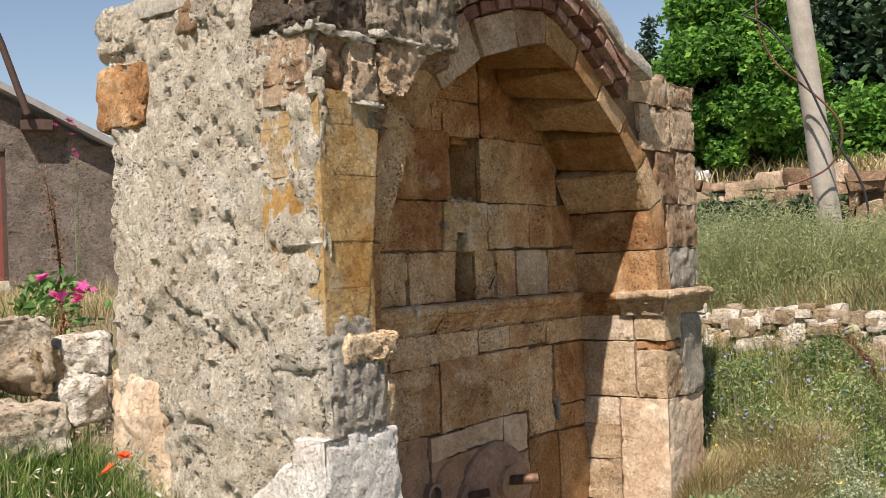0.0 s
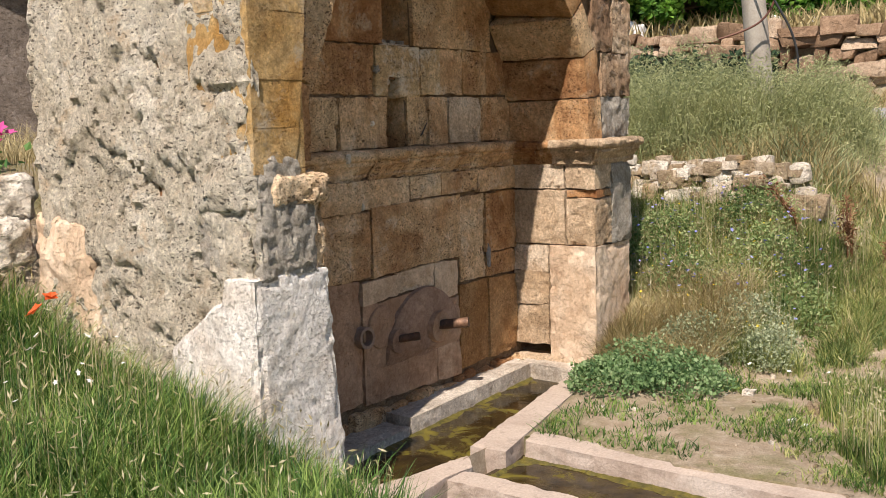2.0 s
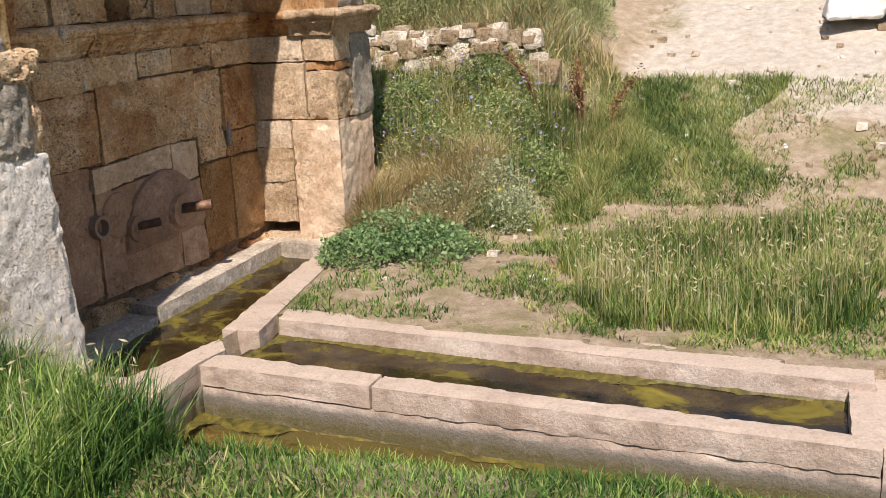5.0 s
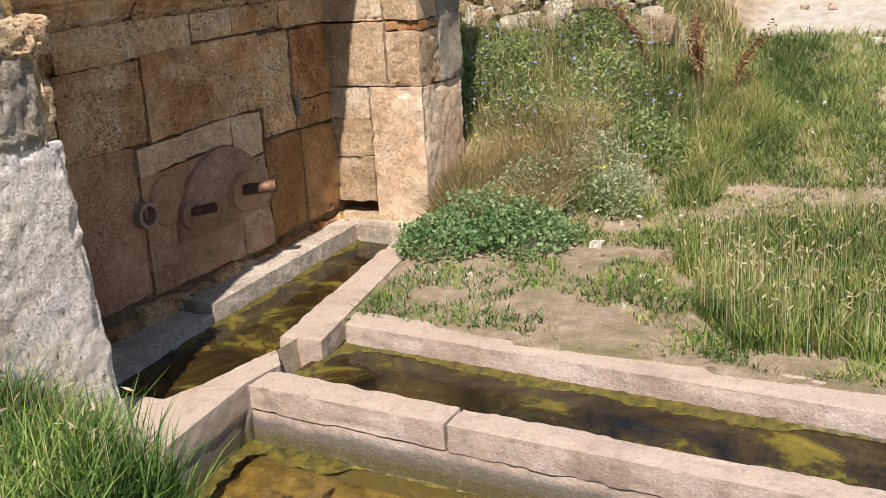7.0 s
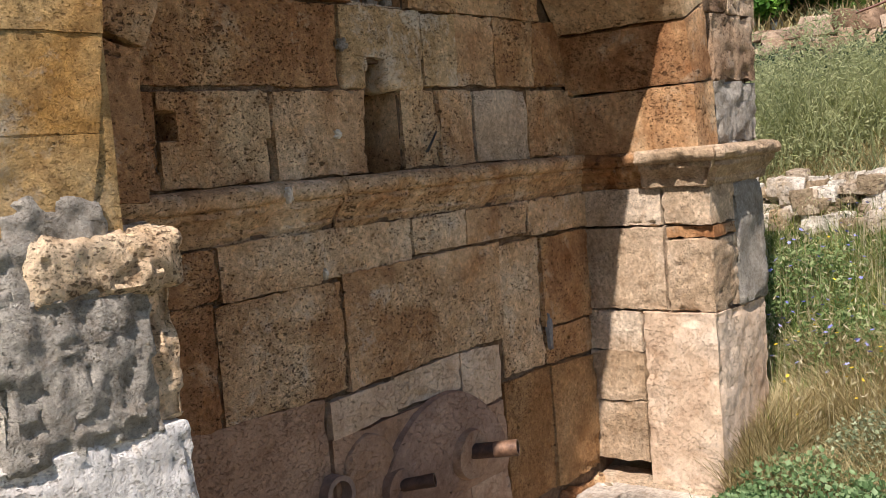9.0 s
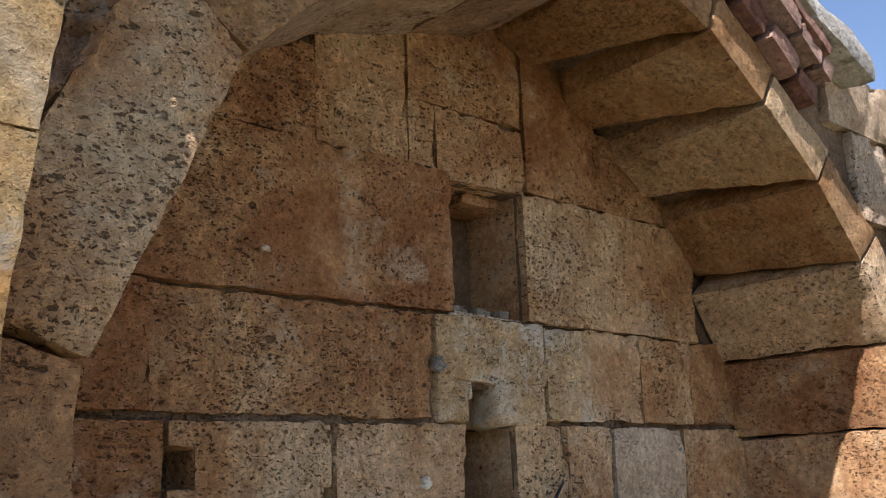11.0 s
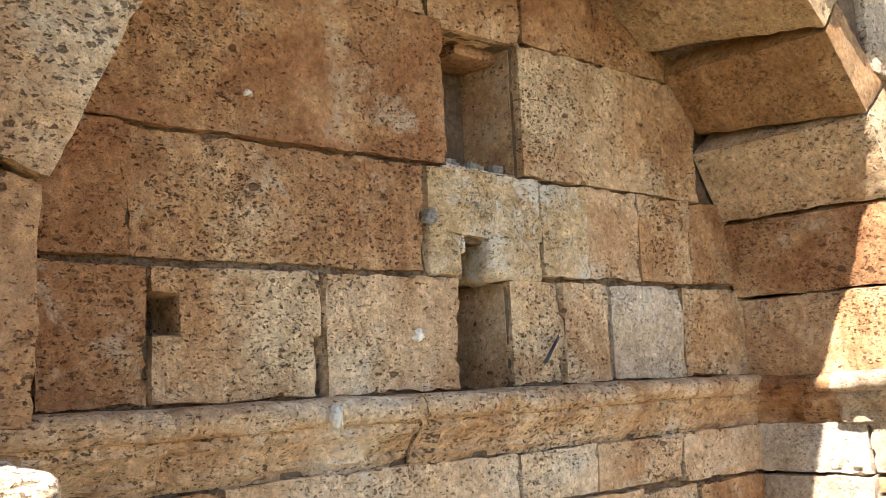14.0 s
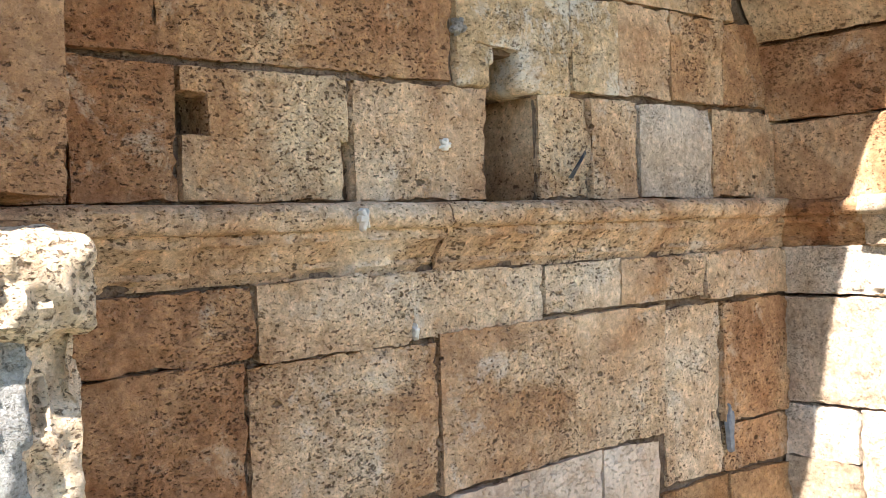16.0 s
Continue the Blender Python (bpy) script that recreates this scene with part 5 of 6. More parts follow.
grass_patch("straw_tuft", rng, 17000, (3.05, 4.2, -0.75, 0.0), (0.12, 0.32), GRASS_DRY, "straw-dry grass at the foot of the pier", None, 0.005, (0.3, 1.0))
grass_patch("upper_bank_grass", rng, 26000, (5.4, 8.4, -2.2, 3.5), (0.1, 0.3), GRASS_DRY, "dry grass on the upper bank", lambda x, y: (y > -0.75) | ((x > 5.5) & (x < 6.2) & (y > -1.3)), 0.009, (0.3, 1.1), 0.4)
grass_patch("upper_bank_green", rng, 14000, (5.4, 8.4, -2.0, 3.5), (0.12, 0.3), SHRUB_LEAF, "grey-green weeds on the upper bank", lambda x, y: y > -1.0, 0.010, (0.2, 1.0), 0.55)
grass_patch("verge_grass", rng, 9000, (11.7, 12.3, -6, 5), (0.1, 0.35), GRASS_DRY, "dry verge grass beyond the road", None, 0.014)
grass_patch("far_grass", rng, 22000, (12.7, 19, -6, 9), (0.2, 0.55), GRASS_DRY, "dry tall grass above the far wall", None, 0.03)


def heads(name, rng, n, area, low, high, mat, label, keep, size=0.009, long=4.2):
    x, y = scatter(rng, n, *area)
    m = clear(x, y) & keep(x, y)
    x, y = x[m], y[m]
    z = gz(x, y) + rng.uniform(low, high, len(x))
    V, F = leaf_mesh(np.stack([x, y, z], -1), np.full(len(x), size), rng, long, 0.5, 0.9)
    lean = rng.uniform(0, 0.3, len(x))
    Vb, Fb = blade_mesh(np.stack([x, y, gz(x, y)], -1), z - gz(x, y) + 0.02, np.full(len(x), 0.003), lean * 0.1, rng.uniform(0, 6.28, len(x)), rng)
    V, F = joined([(V, F), (Vb, Fb)])
    return stuff(name, V, F, mat, label, "grass")


heads("barley_heads", rng, int(700 * 1.8), (-1.5, 0.35, -0.9, 1.4), 0.18, 0.36, SEED_HEAD, "pale wild barley heads over the grass", mound)
heads("meadow_heads", rng, int(1200 * 1.8), (1.6, 4.0, -3.6, -1.3), 0.14, 0.26, SEED_HEAD, "pale seed heads over the meadow", meadow, 0.009)
heads("bank_heads", rng, int(1500 * 1.8), (3.5, 5.4, -1.3, 1.5), 0.16, 0.34, SEED_HEAD, "pale seed heads on the bank", bankz, 0.009)


def flower_mesh(x, y, z, rad, rng, petals=5):
    V, F = [], []
    for a, b, c, r in zip(x, y, z, rad):
        t0 = rng.uniform(0, 6.28)
        tilt = rng.normal(size=2) * 0.35
        o = len(V)
        V.append((a, b, c))
        for k in range(petals * 2):
            t = t0 + math.pi * k / petals
            rr_ = r if k % 2 == 0 else r * 0.55
            V.append((a + rr_ * math.cos(t), b + rr_ * math.sin(t), c + r * 0.35 + rr_ * (tilt[0] * math.cos(t) + tilt[1] * math.sin(t))))
        F += [(o, o + 1 + k, o + 1 + (k + 1) % (petals * 2)) for k in range(petals * 2)]
    return np.array(V), F


def flowers(name, n, area, lift, rad, mat, label, keep=None):
    x, y = scatter(rng, n, *area)
    m = clear(x, y)
    if keep is not None:
        m &= keep(x, y)
    x, y = x[m], y[m]
    z0 = gz(x, y)
    z = z0 + rng.uniform(*lift, len(x))
    Vs, Fs = blade_mesh(np.stack([x, y, z0], -1), z - z0 + 0.004, np.full(len(x), 0.004), np.zeros(len(x)), rng.uniform(0, 6, len(x)), rng)
    V, F = flower_mesh(x, y, z, rng.uniform(*rad, len(x)), rng)
    ob = mesh_object(name, *joined([(V, F)]), mat, None, False)
    tagged(ob, label, "flowers", kind="stuff")
    stuff(name + "_stems", Vs, Fs, GRASS, "thin green flower stems", "stems")
    return ob


flowers("daisies", 90, (2.2, 5.2, -2.9, -0.9), (0.03, 0.10), (0.012, 0.02), WHITE_PETAL, "scattered white daisies", lambda x, y: vnoise(np.stack([x, y, 0 * x], -1), 1.7, 31) > 0.5)
flowers("yellow_flowers", 130, (3.1, 4.9, -1.3, 0.1), (0.12, 0.32), (0.008, 0.013), YELLOW_PETAL, "small yellow flowers on the weeds", lambda x, y: vnoise(np.stack([x, y, 0 * x], -1), 1.6, 33) > 0.45)
flowers("blue_flowers", 160, (3.8, 5.2, -1.2, 0.4), (0.2, 0.38), (0.010, 0.017), BLUE_PETAL, "pale blue flowers among the weeds")
flowers("mound_daisies", 26, (-1.1, -0.25, 0.2, 1.2), (0.2, 0.3), (0.010, 0.016), WHITE_PETAL, "tiny white flowers in the grass")


def poppy(x, y, z):
    root = group_empty("poppy", (x, y, float(gz(x, y))))
    z0 = root.location.z
    V, F = flower_mesh([0], [0], [z - z0], [0.038], rng, 4)
    V2, F2 = flower_mesh([0.004], [0], [z - z0 + 0.008], [0.03], rng, 4)
    mesh_object("petals", *joined([(V, F), (V2, F2)]), POPPY_PETAL, root, False)
    Vs, Fs = blade_mesh(np.zeros((1, 3)), np.array([z - z0]), np.array([0.004]), np.zeros(1), np.zeros(1), rng)
    mesh_object("stem", Vs, Fs, GRASS, root, False)
    tagged(root, "orange-red poppy on a thin stem in the grass", "flower", "poppies in the grass")


poppy(-0.46, 0.65, 1.0)
poppy(-0.52, 0.68, 0.95)


def pink_plant(x, y, z):
    root = group_empty("pink_flower", (x, y, float(gz(x, y))))
    z0 = root.location.z
    px = rng.normal(size=3) * 0.025
    V, F = flower_mesh(px, rng.normal(size=3) * 0.02, z - z0 + rng.uniform(-0.03, 0.03, 3), [0.042, 0.036, 0.04], rng, 5)
    mesh_object("petals", V, F, PINK_PETAL, root, False)
    k = 9
    c = np.stack([rng.normal(size=k) * 0.04, rng.normal(size=k) * 0.05, rng.uniform(0.02, max(z - z0 - 0.03, 0.05), k)], -1)
    Vl, Fl = leaf_mesh(c, np.full(k, 0.045), rng)
    Vs, Fs = blade_mesh(np.zeros((2, 3)), np.array([z - z0, z - z0]), np.array([0.006, 0.006]), np.zeros(2), np.array([0, 1.5]), rng)
    mesh_object("leaves", *joined([(Vl, Fl), (Vs, Fs)]), DOCK_LEAF, root, False)
    tagged(root, "bright pink hollyhock flowers on leafy stems", "flower", "pink flowers behind the stones")


for q in ((0.0, 2.0, 1.74), (0.08, 1.97, 1.66), (0.17, 1.91, 1.64), (0.19, 1.90, 1.66)):
    pink_plant(*q)
flowers("hollyhock_far", 6, (1.8, 1.95, 4.55, 4.75), (1.3, 1.62), (0.025, 0.04), PINK_PETAL, "tall pink hollyhocks by the house")


def bush(name, x, y, rad, hgt, n, size, leaf, label, category="shrub", group="", flat_=0.5, stems=40, long=1.7):
    """A loose mound of small leaves on thin stems."""
    z0 = float(gz(x, y))
    root = group_empty(name, (x, y, z0))
    d = rng.normal(size=(n, 3))
    d /= np.linalg.norm(d, axis=1, keepdims=True)
    d[:, 2] = np.abs(d[:, 2])
    lump = 0.72 + 0.5 * vnoise(d + x, 2.6, 41)
    rr_ = rng.uniform(0.35, 1.0, n) ** 0.5
    P = d * (lump * rr_)[:, None] * np.array([rad, rad, hgt])
    P[:, 2] += 0.02
    gzz = gz(P[:, 0] + x, P[:, 1] + y) - z0
    P[:, 2] += gzz
    V, F = leaf_mesh(P, size * rng.uniform(0.6, 1.3, n), rng, long, 0.6, 0.5)
    mesh_object("foliage", V, F, leaf, root, False)["kind"] = "stuff"
    b = rng.normal(size=(stems, 3)) * rad * 0.3
    b[:, 2] = gz(b[:, 0] + x, b[:, 1] + y) - z0
    Vs, Fs = blade_mesh(b, rng.uniform(0.6, 1.05, stems) * hgt, np.full(stems, 0.008), rng.uniform(0.2, 0.8, stems), rng.uniform(0, 6.28, stems), rng)
    mesh_object("stem_tuft", Vs, Fs, leaf, root, False)["kind"] = "stuff"
    return tagged(root, label, category, group)


for x, y, r_, h in ((3.05, -0.40, 0.36, 0.23), (2.74, -0.30, 0.30, 0.18), (2.90, -0.72, 0.32, 0.20)):
    bush("mallow", x, y, r_, h, 2200, 0.024, MALLOW_LEAF, "low dense dark green mallow at the trough end", "plant", "mallow clump", long=1.1)
for x, y, r_, h in ((3.45, -0.60, 0.30, 0.26), (3.75, -0.85, 0.30, 0.28), (3.55, -1.05, 0.22, 0.2)):
    bush("silvery_weed", x, y, r_, h, 2600, 0.013, SILVER_LEAF, "silvery grey-green flowering weed on the bank", "plant", "silvery weeds")
for x, y, r_, h in ((4.15, -0.25, 0.35, 0.3), (4.5, -0.75, 0.4, 0.32), (4.7, 0.15, 0.4, 0.3), (4.3, 0.5, 0.4, 0.3), (4.95, -0.5, 0.38, 0.35), (4.2, -1.05, 0.3, 0.22)):
    bush("weed_clump", x, y, r_, h, 2000, 0.018, WEED_LEAF, "tangled green weed clump on the bank", "plant", "weeds on the bank")
for x, y, r_, h in ((5.95, 1.25, 0.55, 0.75), (6.0, 0.55, 0.60, 0.85), (6.25, -0.05, 0.62, 0.85), (6.6, -0.6, 0.6, 0.7), (6.7, 0.6, 0.7, 0.9), (7.0, 1.5, 0.7, 0.9), (7.3, -0.4, 0.6, 0.65), (6.3, 2.1, 0.7, 0.8)):
    bush("shrub", x, y, r_, h, 6500, 0.011, WISP, "wispy grey-green shrub above the rubble wall", "shrub", "shrubs above the wall", stems=500, long=4.2)
bush("green_weed", 0.75, 3.2, 0.2, 0.32, 200, 0.05, DOCK_LEAF, "leafy green weed before the house", "plant")


def dock(x, y, n, size, label):
    """A rosette of broad leaves."""
    z0 = float(gz(x, y))
    root = group_empty("broad_leaf_plant", (x, y, z0))
    for i in range(n):
        a = 6.283 * i / n + rng.uniform(-0.3, 0.3)
        ln, wd = size * rng.uniform(0.7, 1.2), size * 0.42
        V, F = [], []
        for k in range(7):
            t = k / 6
            r = ln * t
            w = wd * math.sin(math.pi * min(0.12 + t * 0.88, 1)) * 0.5
            up = 0.05 + 0.55 * ln * t - 0.75 * ln * t * t
            for s in (-1, 0, 1):
                V.append((r * math.cos(a) - s * w * math.sin(a), r * math.sin(a) + s * w * math.cos(a), up + 0.012 * abs(s) + 0.006 * math.sin(9 * t + s)))
        F = [(k * 3 + j, k * 3 + j + 1, k * 3 + j + 4, k * 3 + j + 3) for k in range(6) for j in (0, 1)]
        mesh_object("leaf", V, F, DOCK_LEAF, root, True)
    return tagged(root, label, "plant", "broad-leaved weeds")


dock(0.10, -0.50, 9, 0.17, "broad-leaved green weed beside the pool")
dock(-0.06, -0.66, 8, 0.16, "broad-leaved green weed beside the pool")
dock(-0.36, -0.60, 6, 0.14, "broad-leaved weed with a yellowing leaf")
dock(4.35, -0.55, 9, 0.26, "broad-leaved weed among the bank grass")
dock(4.05, -0.15, 8, 0.22, "broad-leaved weed among the bank grass")


def rust_stalk(x, y, h, lean, turn):
    """Dead dock: a bent stalk with whorls of rust-brown seed."""
    z0 = float(gz(x, y))
    root = group_empty("dead_dock", (x, y, z0))
    n = 3
    for i in range(n):
        tr_ = turn + (i - 1) * 0.5
        hh = h * (1 - 0.15 * abs(i - 1))
        V, F = blade_mesh(np.zeros((1, 3)), np.array([hh]), np.array([0.014]), np.array([lean]), np.array([tr_]), rng)
        V2, F2 = blade_mesh(np.zeros((1, 3)), np.array([hh]), np.array([0.014]), np.array([lean]), np.array([tr_ + 0.1]), rng)
        mesh_object("stalk", *joined([(V, F), (V2, F2)]), RUST_STALK, root, False)
        k = 70
        t = rng.uniform(0.35, 1.0, k)
        c = np.stack([math.cos(tr_) * lean * hh * t * t, math.sin(tr_) * lean * hh * t * t, hh * (t - 0.25 * lean * t * t)], -1) + rng.normal(size=(k, 3)) * 0.020
        Vl, Fl = leaf_mesh(c, rng.uniform(0.008, 0.02, k), rng, 1.9)
        mesh_object("seed_whorl", Vl, Fl, RUST_STALK, root, False)["kind"] = "stuff"
    return tagged(root, "dead rust-brown dock stalks standing in the weeds", "plant", "dead dock stalks")


for q in ((4.95, -0.85, 0.62, 0.5, 1.7), (5.0, -1.18, 0.62, 0.15, 0.4), (5.05, -1.4, 0.6, 0.45, -1.5), (5.05, -1.2, 0.5, 0.25, 2.8), (0.34, 2.27, 1.1, 0.08, 2.2), (0.30, 2.35, 0.8, 0.1, 0.5)):
    rust_stalk(*q)


# ---- stones lying about ----
def boulder(name, x, y, z, size, mat, label, category="rock", group="", seed=1, res=0.05, rot=0.0, r=0.35):
    hx, hy, hz = size
    cs, sn = math.cos(rot), math.sin(rot)
    c8 = [(x + cs * u * hx - sn * v * hy, y + sn * u * hx + cs * v * hy, z + w * 2 * hz) for w in (0, 1) for v in (-1, 1) for u in (-1, 1)]
    rs = random.Random(seed * 7)
    jit = lambda k: k * rs.uniform(-0.28, 0.28)
    c8 = [(a + jit(hx), b + jit(hy), c + jit(hz)) for a, b, c in c8]
    X, F = hexa_data(c8, res=max(min(size) / 9, 0.012), r=min(size) * r * 0.7, amp=min(size) * 0.22, freq=0.9 / max(size) * 1.6, seed=seed, chip=min(size) * 0.12, grit=min(size) * 0.06, crack=min(size) * 0.16, crack_freq=0.7 / max(size))
    ob = mesh_object(name, X, F, mat, None, True)
    return tagged(ob, label, category, group)


rk = random.Random(8)
for i, (x, y, z, s) in enumerate(((-0.44, 1.64, 1.26, (0.20, 0.13, 0.15)), (-0.22, 1.62, 1.19, (0.16, 0.12, 0.12)), (-0.04, 1.60, 1.24, (0.12, 0.1, 0.11)), (-0.12, 1.48, 1.04, (0.11, 0.1, 0.10)), (-0.50, 1.44, 0.94, (0.22, 0.12, 0.12)), (-0.75, 1.72, 1.2, (0.16, 0.14, 0.14)), (0.05, 1.75, 1.2, (0.14, 0.1, 0.12)), (-0.95, 1.5, 0.95, (0.18, 0.14, 0.12)))):
    boulder("boulder", x, y, z, s, ROCK, "pale weathered limestone boulder of a tumbled wall", "rock", "tumbled boulders", i + 40, rot=rk.uniform(-0.4, 0.4))
# stones and litter on the field
for i, (x, y, s, mt) in enumerate(((2.84, -1.64, 0.030, WHITE_STONE), (2.76, -1.52, 0.045, ROCK), (2.5, -1.47, 0.016, WHITE_STONE), (2.44, -1.55, 0.016, WHITE_STONE), (2.2, -2.9, 0.04, ROCK), (3.4, -1.8, 0.03, ROCK), (2.95, -1.1, 0.03, ROCK), (3.9, -2.1, 0.03, ROCK))):
    boulder("stone", x, y, float(gz(x, y)) - s * 0.3, (s * 1.4, s, s * 0.7), mt, "small pale stone lying on the trampled soil", "stone", "stones on the soil", i + 60)
for i in range(60):
    x, y = rk.uniform(4.2, 8), rk.uniform(-4.5, -1.4)
    s = rk.uniform(0.012, 0.04)
    boulder("stone", x, y, float(gz(x, y)) - s * 0.4, (s * 1.4, s, s * 0.7), ROCK, "small limestone piece on the pale track", "stone", "stones on the track", i + 100)
for i in range(70):
    x, y = rk.uniform(1.75, 3.4), rk.uniform(-2.0, -0.35)
    if bool(clear(np.array([x]), np.array([y]))[0]):
        s = rk.uniform(0.005, 0.014)
        boulder("clod", x, y, float(gz(x, y)) - s * 0.3, (s * 1.3, s, s * 0.7), ROCK, "small dry clod of soil on the trampled ground", "clod", "clods on the soil", i + 400)
# stones in the pool
for i, (x, y, s) in enumerate(((0.42, -0.78, 0.075), (0.30, -0.95, 0.06), (0.55, -0.62, 0.05), (0.62, -0.95, 0.05), (0.5, -1.3, 0.06), (0.68, -0.75, 0.035), (0.35, -1.5, 0.06), (0.6, -1.8, 0.05), (0.25, -2.2, 0.06), (0.5, -2.6, 0.05))):
    boulder("pool_stone", x, y, -0.40 + 0.03, (s * 1.2, s, s), POOL_STONE, "algae-stained stone in the shallow pool", "stone", "stones in the pool", i + 300)
boulder("pool_stone", 0.62, 0.15, -0.2, (0.07, 0.06, 0.05), POOL_STONE, "algae-covered stone in the trough", "stone", "stones in the pool", 333)


def stone_wall(name, path, z_low, height, courses, size, mat, label, seed, front=1):
    """A dry wall of single stones along a line in plan."""
    root = group_empty(name, (path[0][0], path[0][1], z_low))
    off = np.array(root.location)
    rw = random.Random(seed)
    (xa, ya), (xb, yb) = path
    L = math.hypot(xb - xa, yb - ya)
    ux, uy = (xb - xa) / L, (yb - ya) / L
    z = 0.0
    for c in range(courses):
        hh = height / courses * rw.uniform(0.85, 1.15)
        s = rw.uniform(-0.1, 0.0)
        while s < L:
            w = size * rw.uniform(0.5, 1.9)
            hv = hh * rw.uniform(0.6, 1.25)
            m = s + w / 2
            px, py = xa + ux * m, ya + uy * m
            dd = size * rw.uniform(0.5, 0.8)
            zz = z + rw.uniform(-0.25, 0.25) * hh
            c8 = [(px + ux * a * w * 0.5 - uy * b * dd, py + uy * a * w * 0.5 + ux * b * dd, z_low + zz + k * hv * 1.1) for k in (0, 1) for b in (-1, 1) for a in (-1, 1)]
            c8 = [(p_ + rw.uniform(-0.16, 0.16) * w, q_ + rw.uniform(-0.16, 0.16) * w, k_ + rw.uniform(-0.2, 0.2) * hh) for p_, q_, k_ in c8]
            X, F = hexa_data(c8, res=max(hh / 4, 0.03), r=hh * 0.14, amp=hh * 0.14, freq=1.2 / size, seed=rw.randint(1, 999))
            mesh_object("stone", X - off, F, mat, root, True)
            s += w
        z += hh
    return tagged(root, label, "wall")


rubble = group_empty("rubble_wall", (5.3, 0, 0.8))
tagged(rubble, "low tumbled limestone rubble wall holding the bank", "wall")
rw = random.Random(17)
for i in range(210):
    y = rw.uniform(-0.8, 1.6)
    top = 1.30 - 0.10 * rw.random() - 0.16 * max(0.0, -0.4 - y)
    z = rw.uniform(0.78, top)
    s_ = rw.uniform(0.04, 0.085) if rw.random() < 0.9 else rw.uniform(0.085, 0.105)
    hx, hy, hz = s_ * 0.8, s_ * rw.uniform(0.8, 1.6), s_ * rw.uniform(0.5, 0.9)
    cx, cy = 5.30 + (z - 0.8) * 0.16 + rw.uniform(-0.04, 0.05), y
    c8 = [(cx + a * hx + rw.uniform(-0.3, 0.3) * hx, cy + b * hy + rw.uniform(-0.3, 0.3) * hy, z + c * hz + rw.uniform(-0.3, 0.3) * hz) for c in (-1, 1) for b in (-1, 1) for a in (-1, 1)]
    X, F = hexa_data(c8, res=s_ / 2.5, r=s_ * 0.22, amp=s_ * 0.16, freq=0.9 / s_, seed=i + 700)
    mesh_object("stone", X - np.array(rubble.location), F, ROCK, rubble, True)
hexa("rubble_fill", [(x_ - 5.3, y_, z_ - 0.8) for x_, y_, z_ in box8(5.45, 5.6, -0.3, 1.6, 0.6, 0.95)], DRYWALL, rubble, res=0.08, amp=0.03)
stone_wall("far_wall", ((12.45, 6.5), (12.45, -5.0)), 1.72, 1.1, 6, 0.30, DRYWALL, "reddish dry-stone wall beyond the road", 5)


# ---- road ----
xs = np.linspace(8.55, 11.6, 12)
ys = np.linspace(-60, 60, 240)
RX, RY = np.meshgrid(xs, ys)
wob = 0.10 * np.sin(RY * 2.1) + 0.06 * np.sin(RY * 5.3)
RX = RX + wob * np.clip((8.9 - RX) / 0.35, 0, 1)
RZ = np.interp(RX, [8.4, 11.7], [1.50, 1.64])
V = np.stack([RX, RY, RZ], -1).reshape(-1, 3)
m_ = len(xs)
F = [(j * m_ + i, j * m_ + i + 1, (j + 1) * m_ + i + 1, (j + 1) * m_ + i) for j in range(len(ys) - 1) for i in range(m_ - 1)]
edge0 = len(V)
V = np.concatenate([V, V[::m_] - np.array([0.0, 0, 0.16])])
F += [(j * m_, (j + 1) * m_, edge0 + j + 1, edge0 + j) for j in range(len(ys) - 1)]
road = mesh_object("road", V, F, ASPHALT, None, True)
tagged(road, "pale worn asphalt road with a broken edge", "road", kind="structure")


# ---- trees ----
def branch(a, b, ra, rb, seg=8):
    a, b = Vector(a), Vector(b)
    q = (b - a).to_track_quat("Z", "Y")
    V = []
    for p, r in ((a, ra), (a.lerp(b, 0.5) + Vector((0.03, 0.02, 0)), (ra + rb) / 2), (b, rb)):
        V += [tuple(p + q @ Vector((r * math.cos(6.283 * s / seg), r * math.sin(6.283 * s / seg), 0))) for s in range(seg)]
    F = [(k * seg + s, k * seg + (s + 1) % seg, (k + 1) * seg + (s + 1) % seg, (k + 1) * seg + s) for k in range(2) for s in range(seg)]
    return np.array(V), F


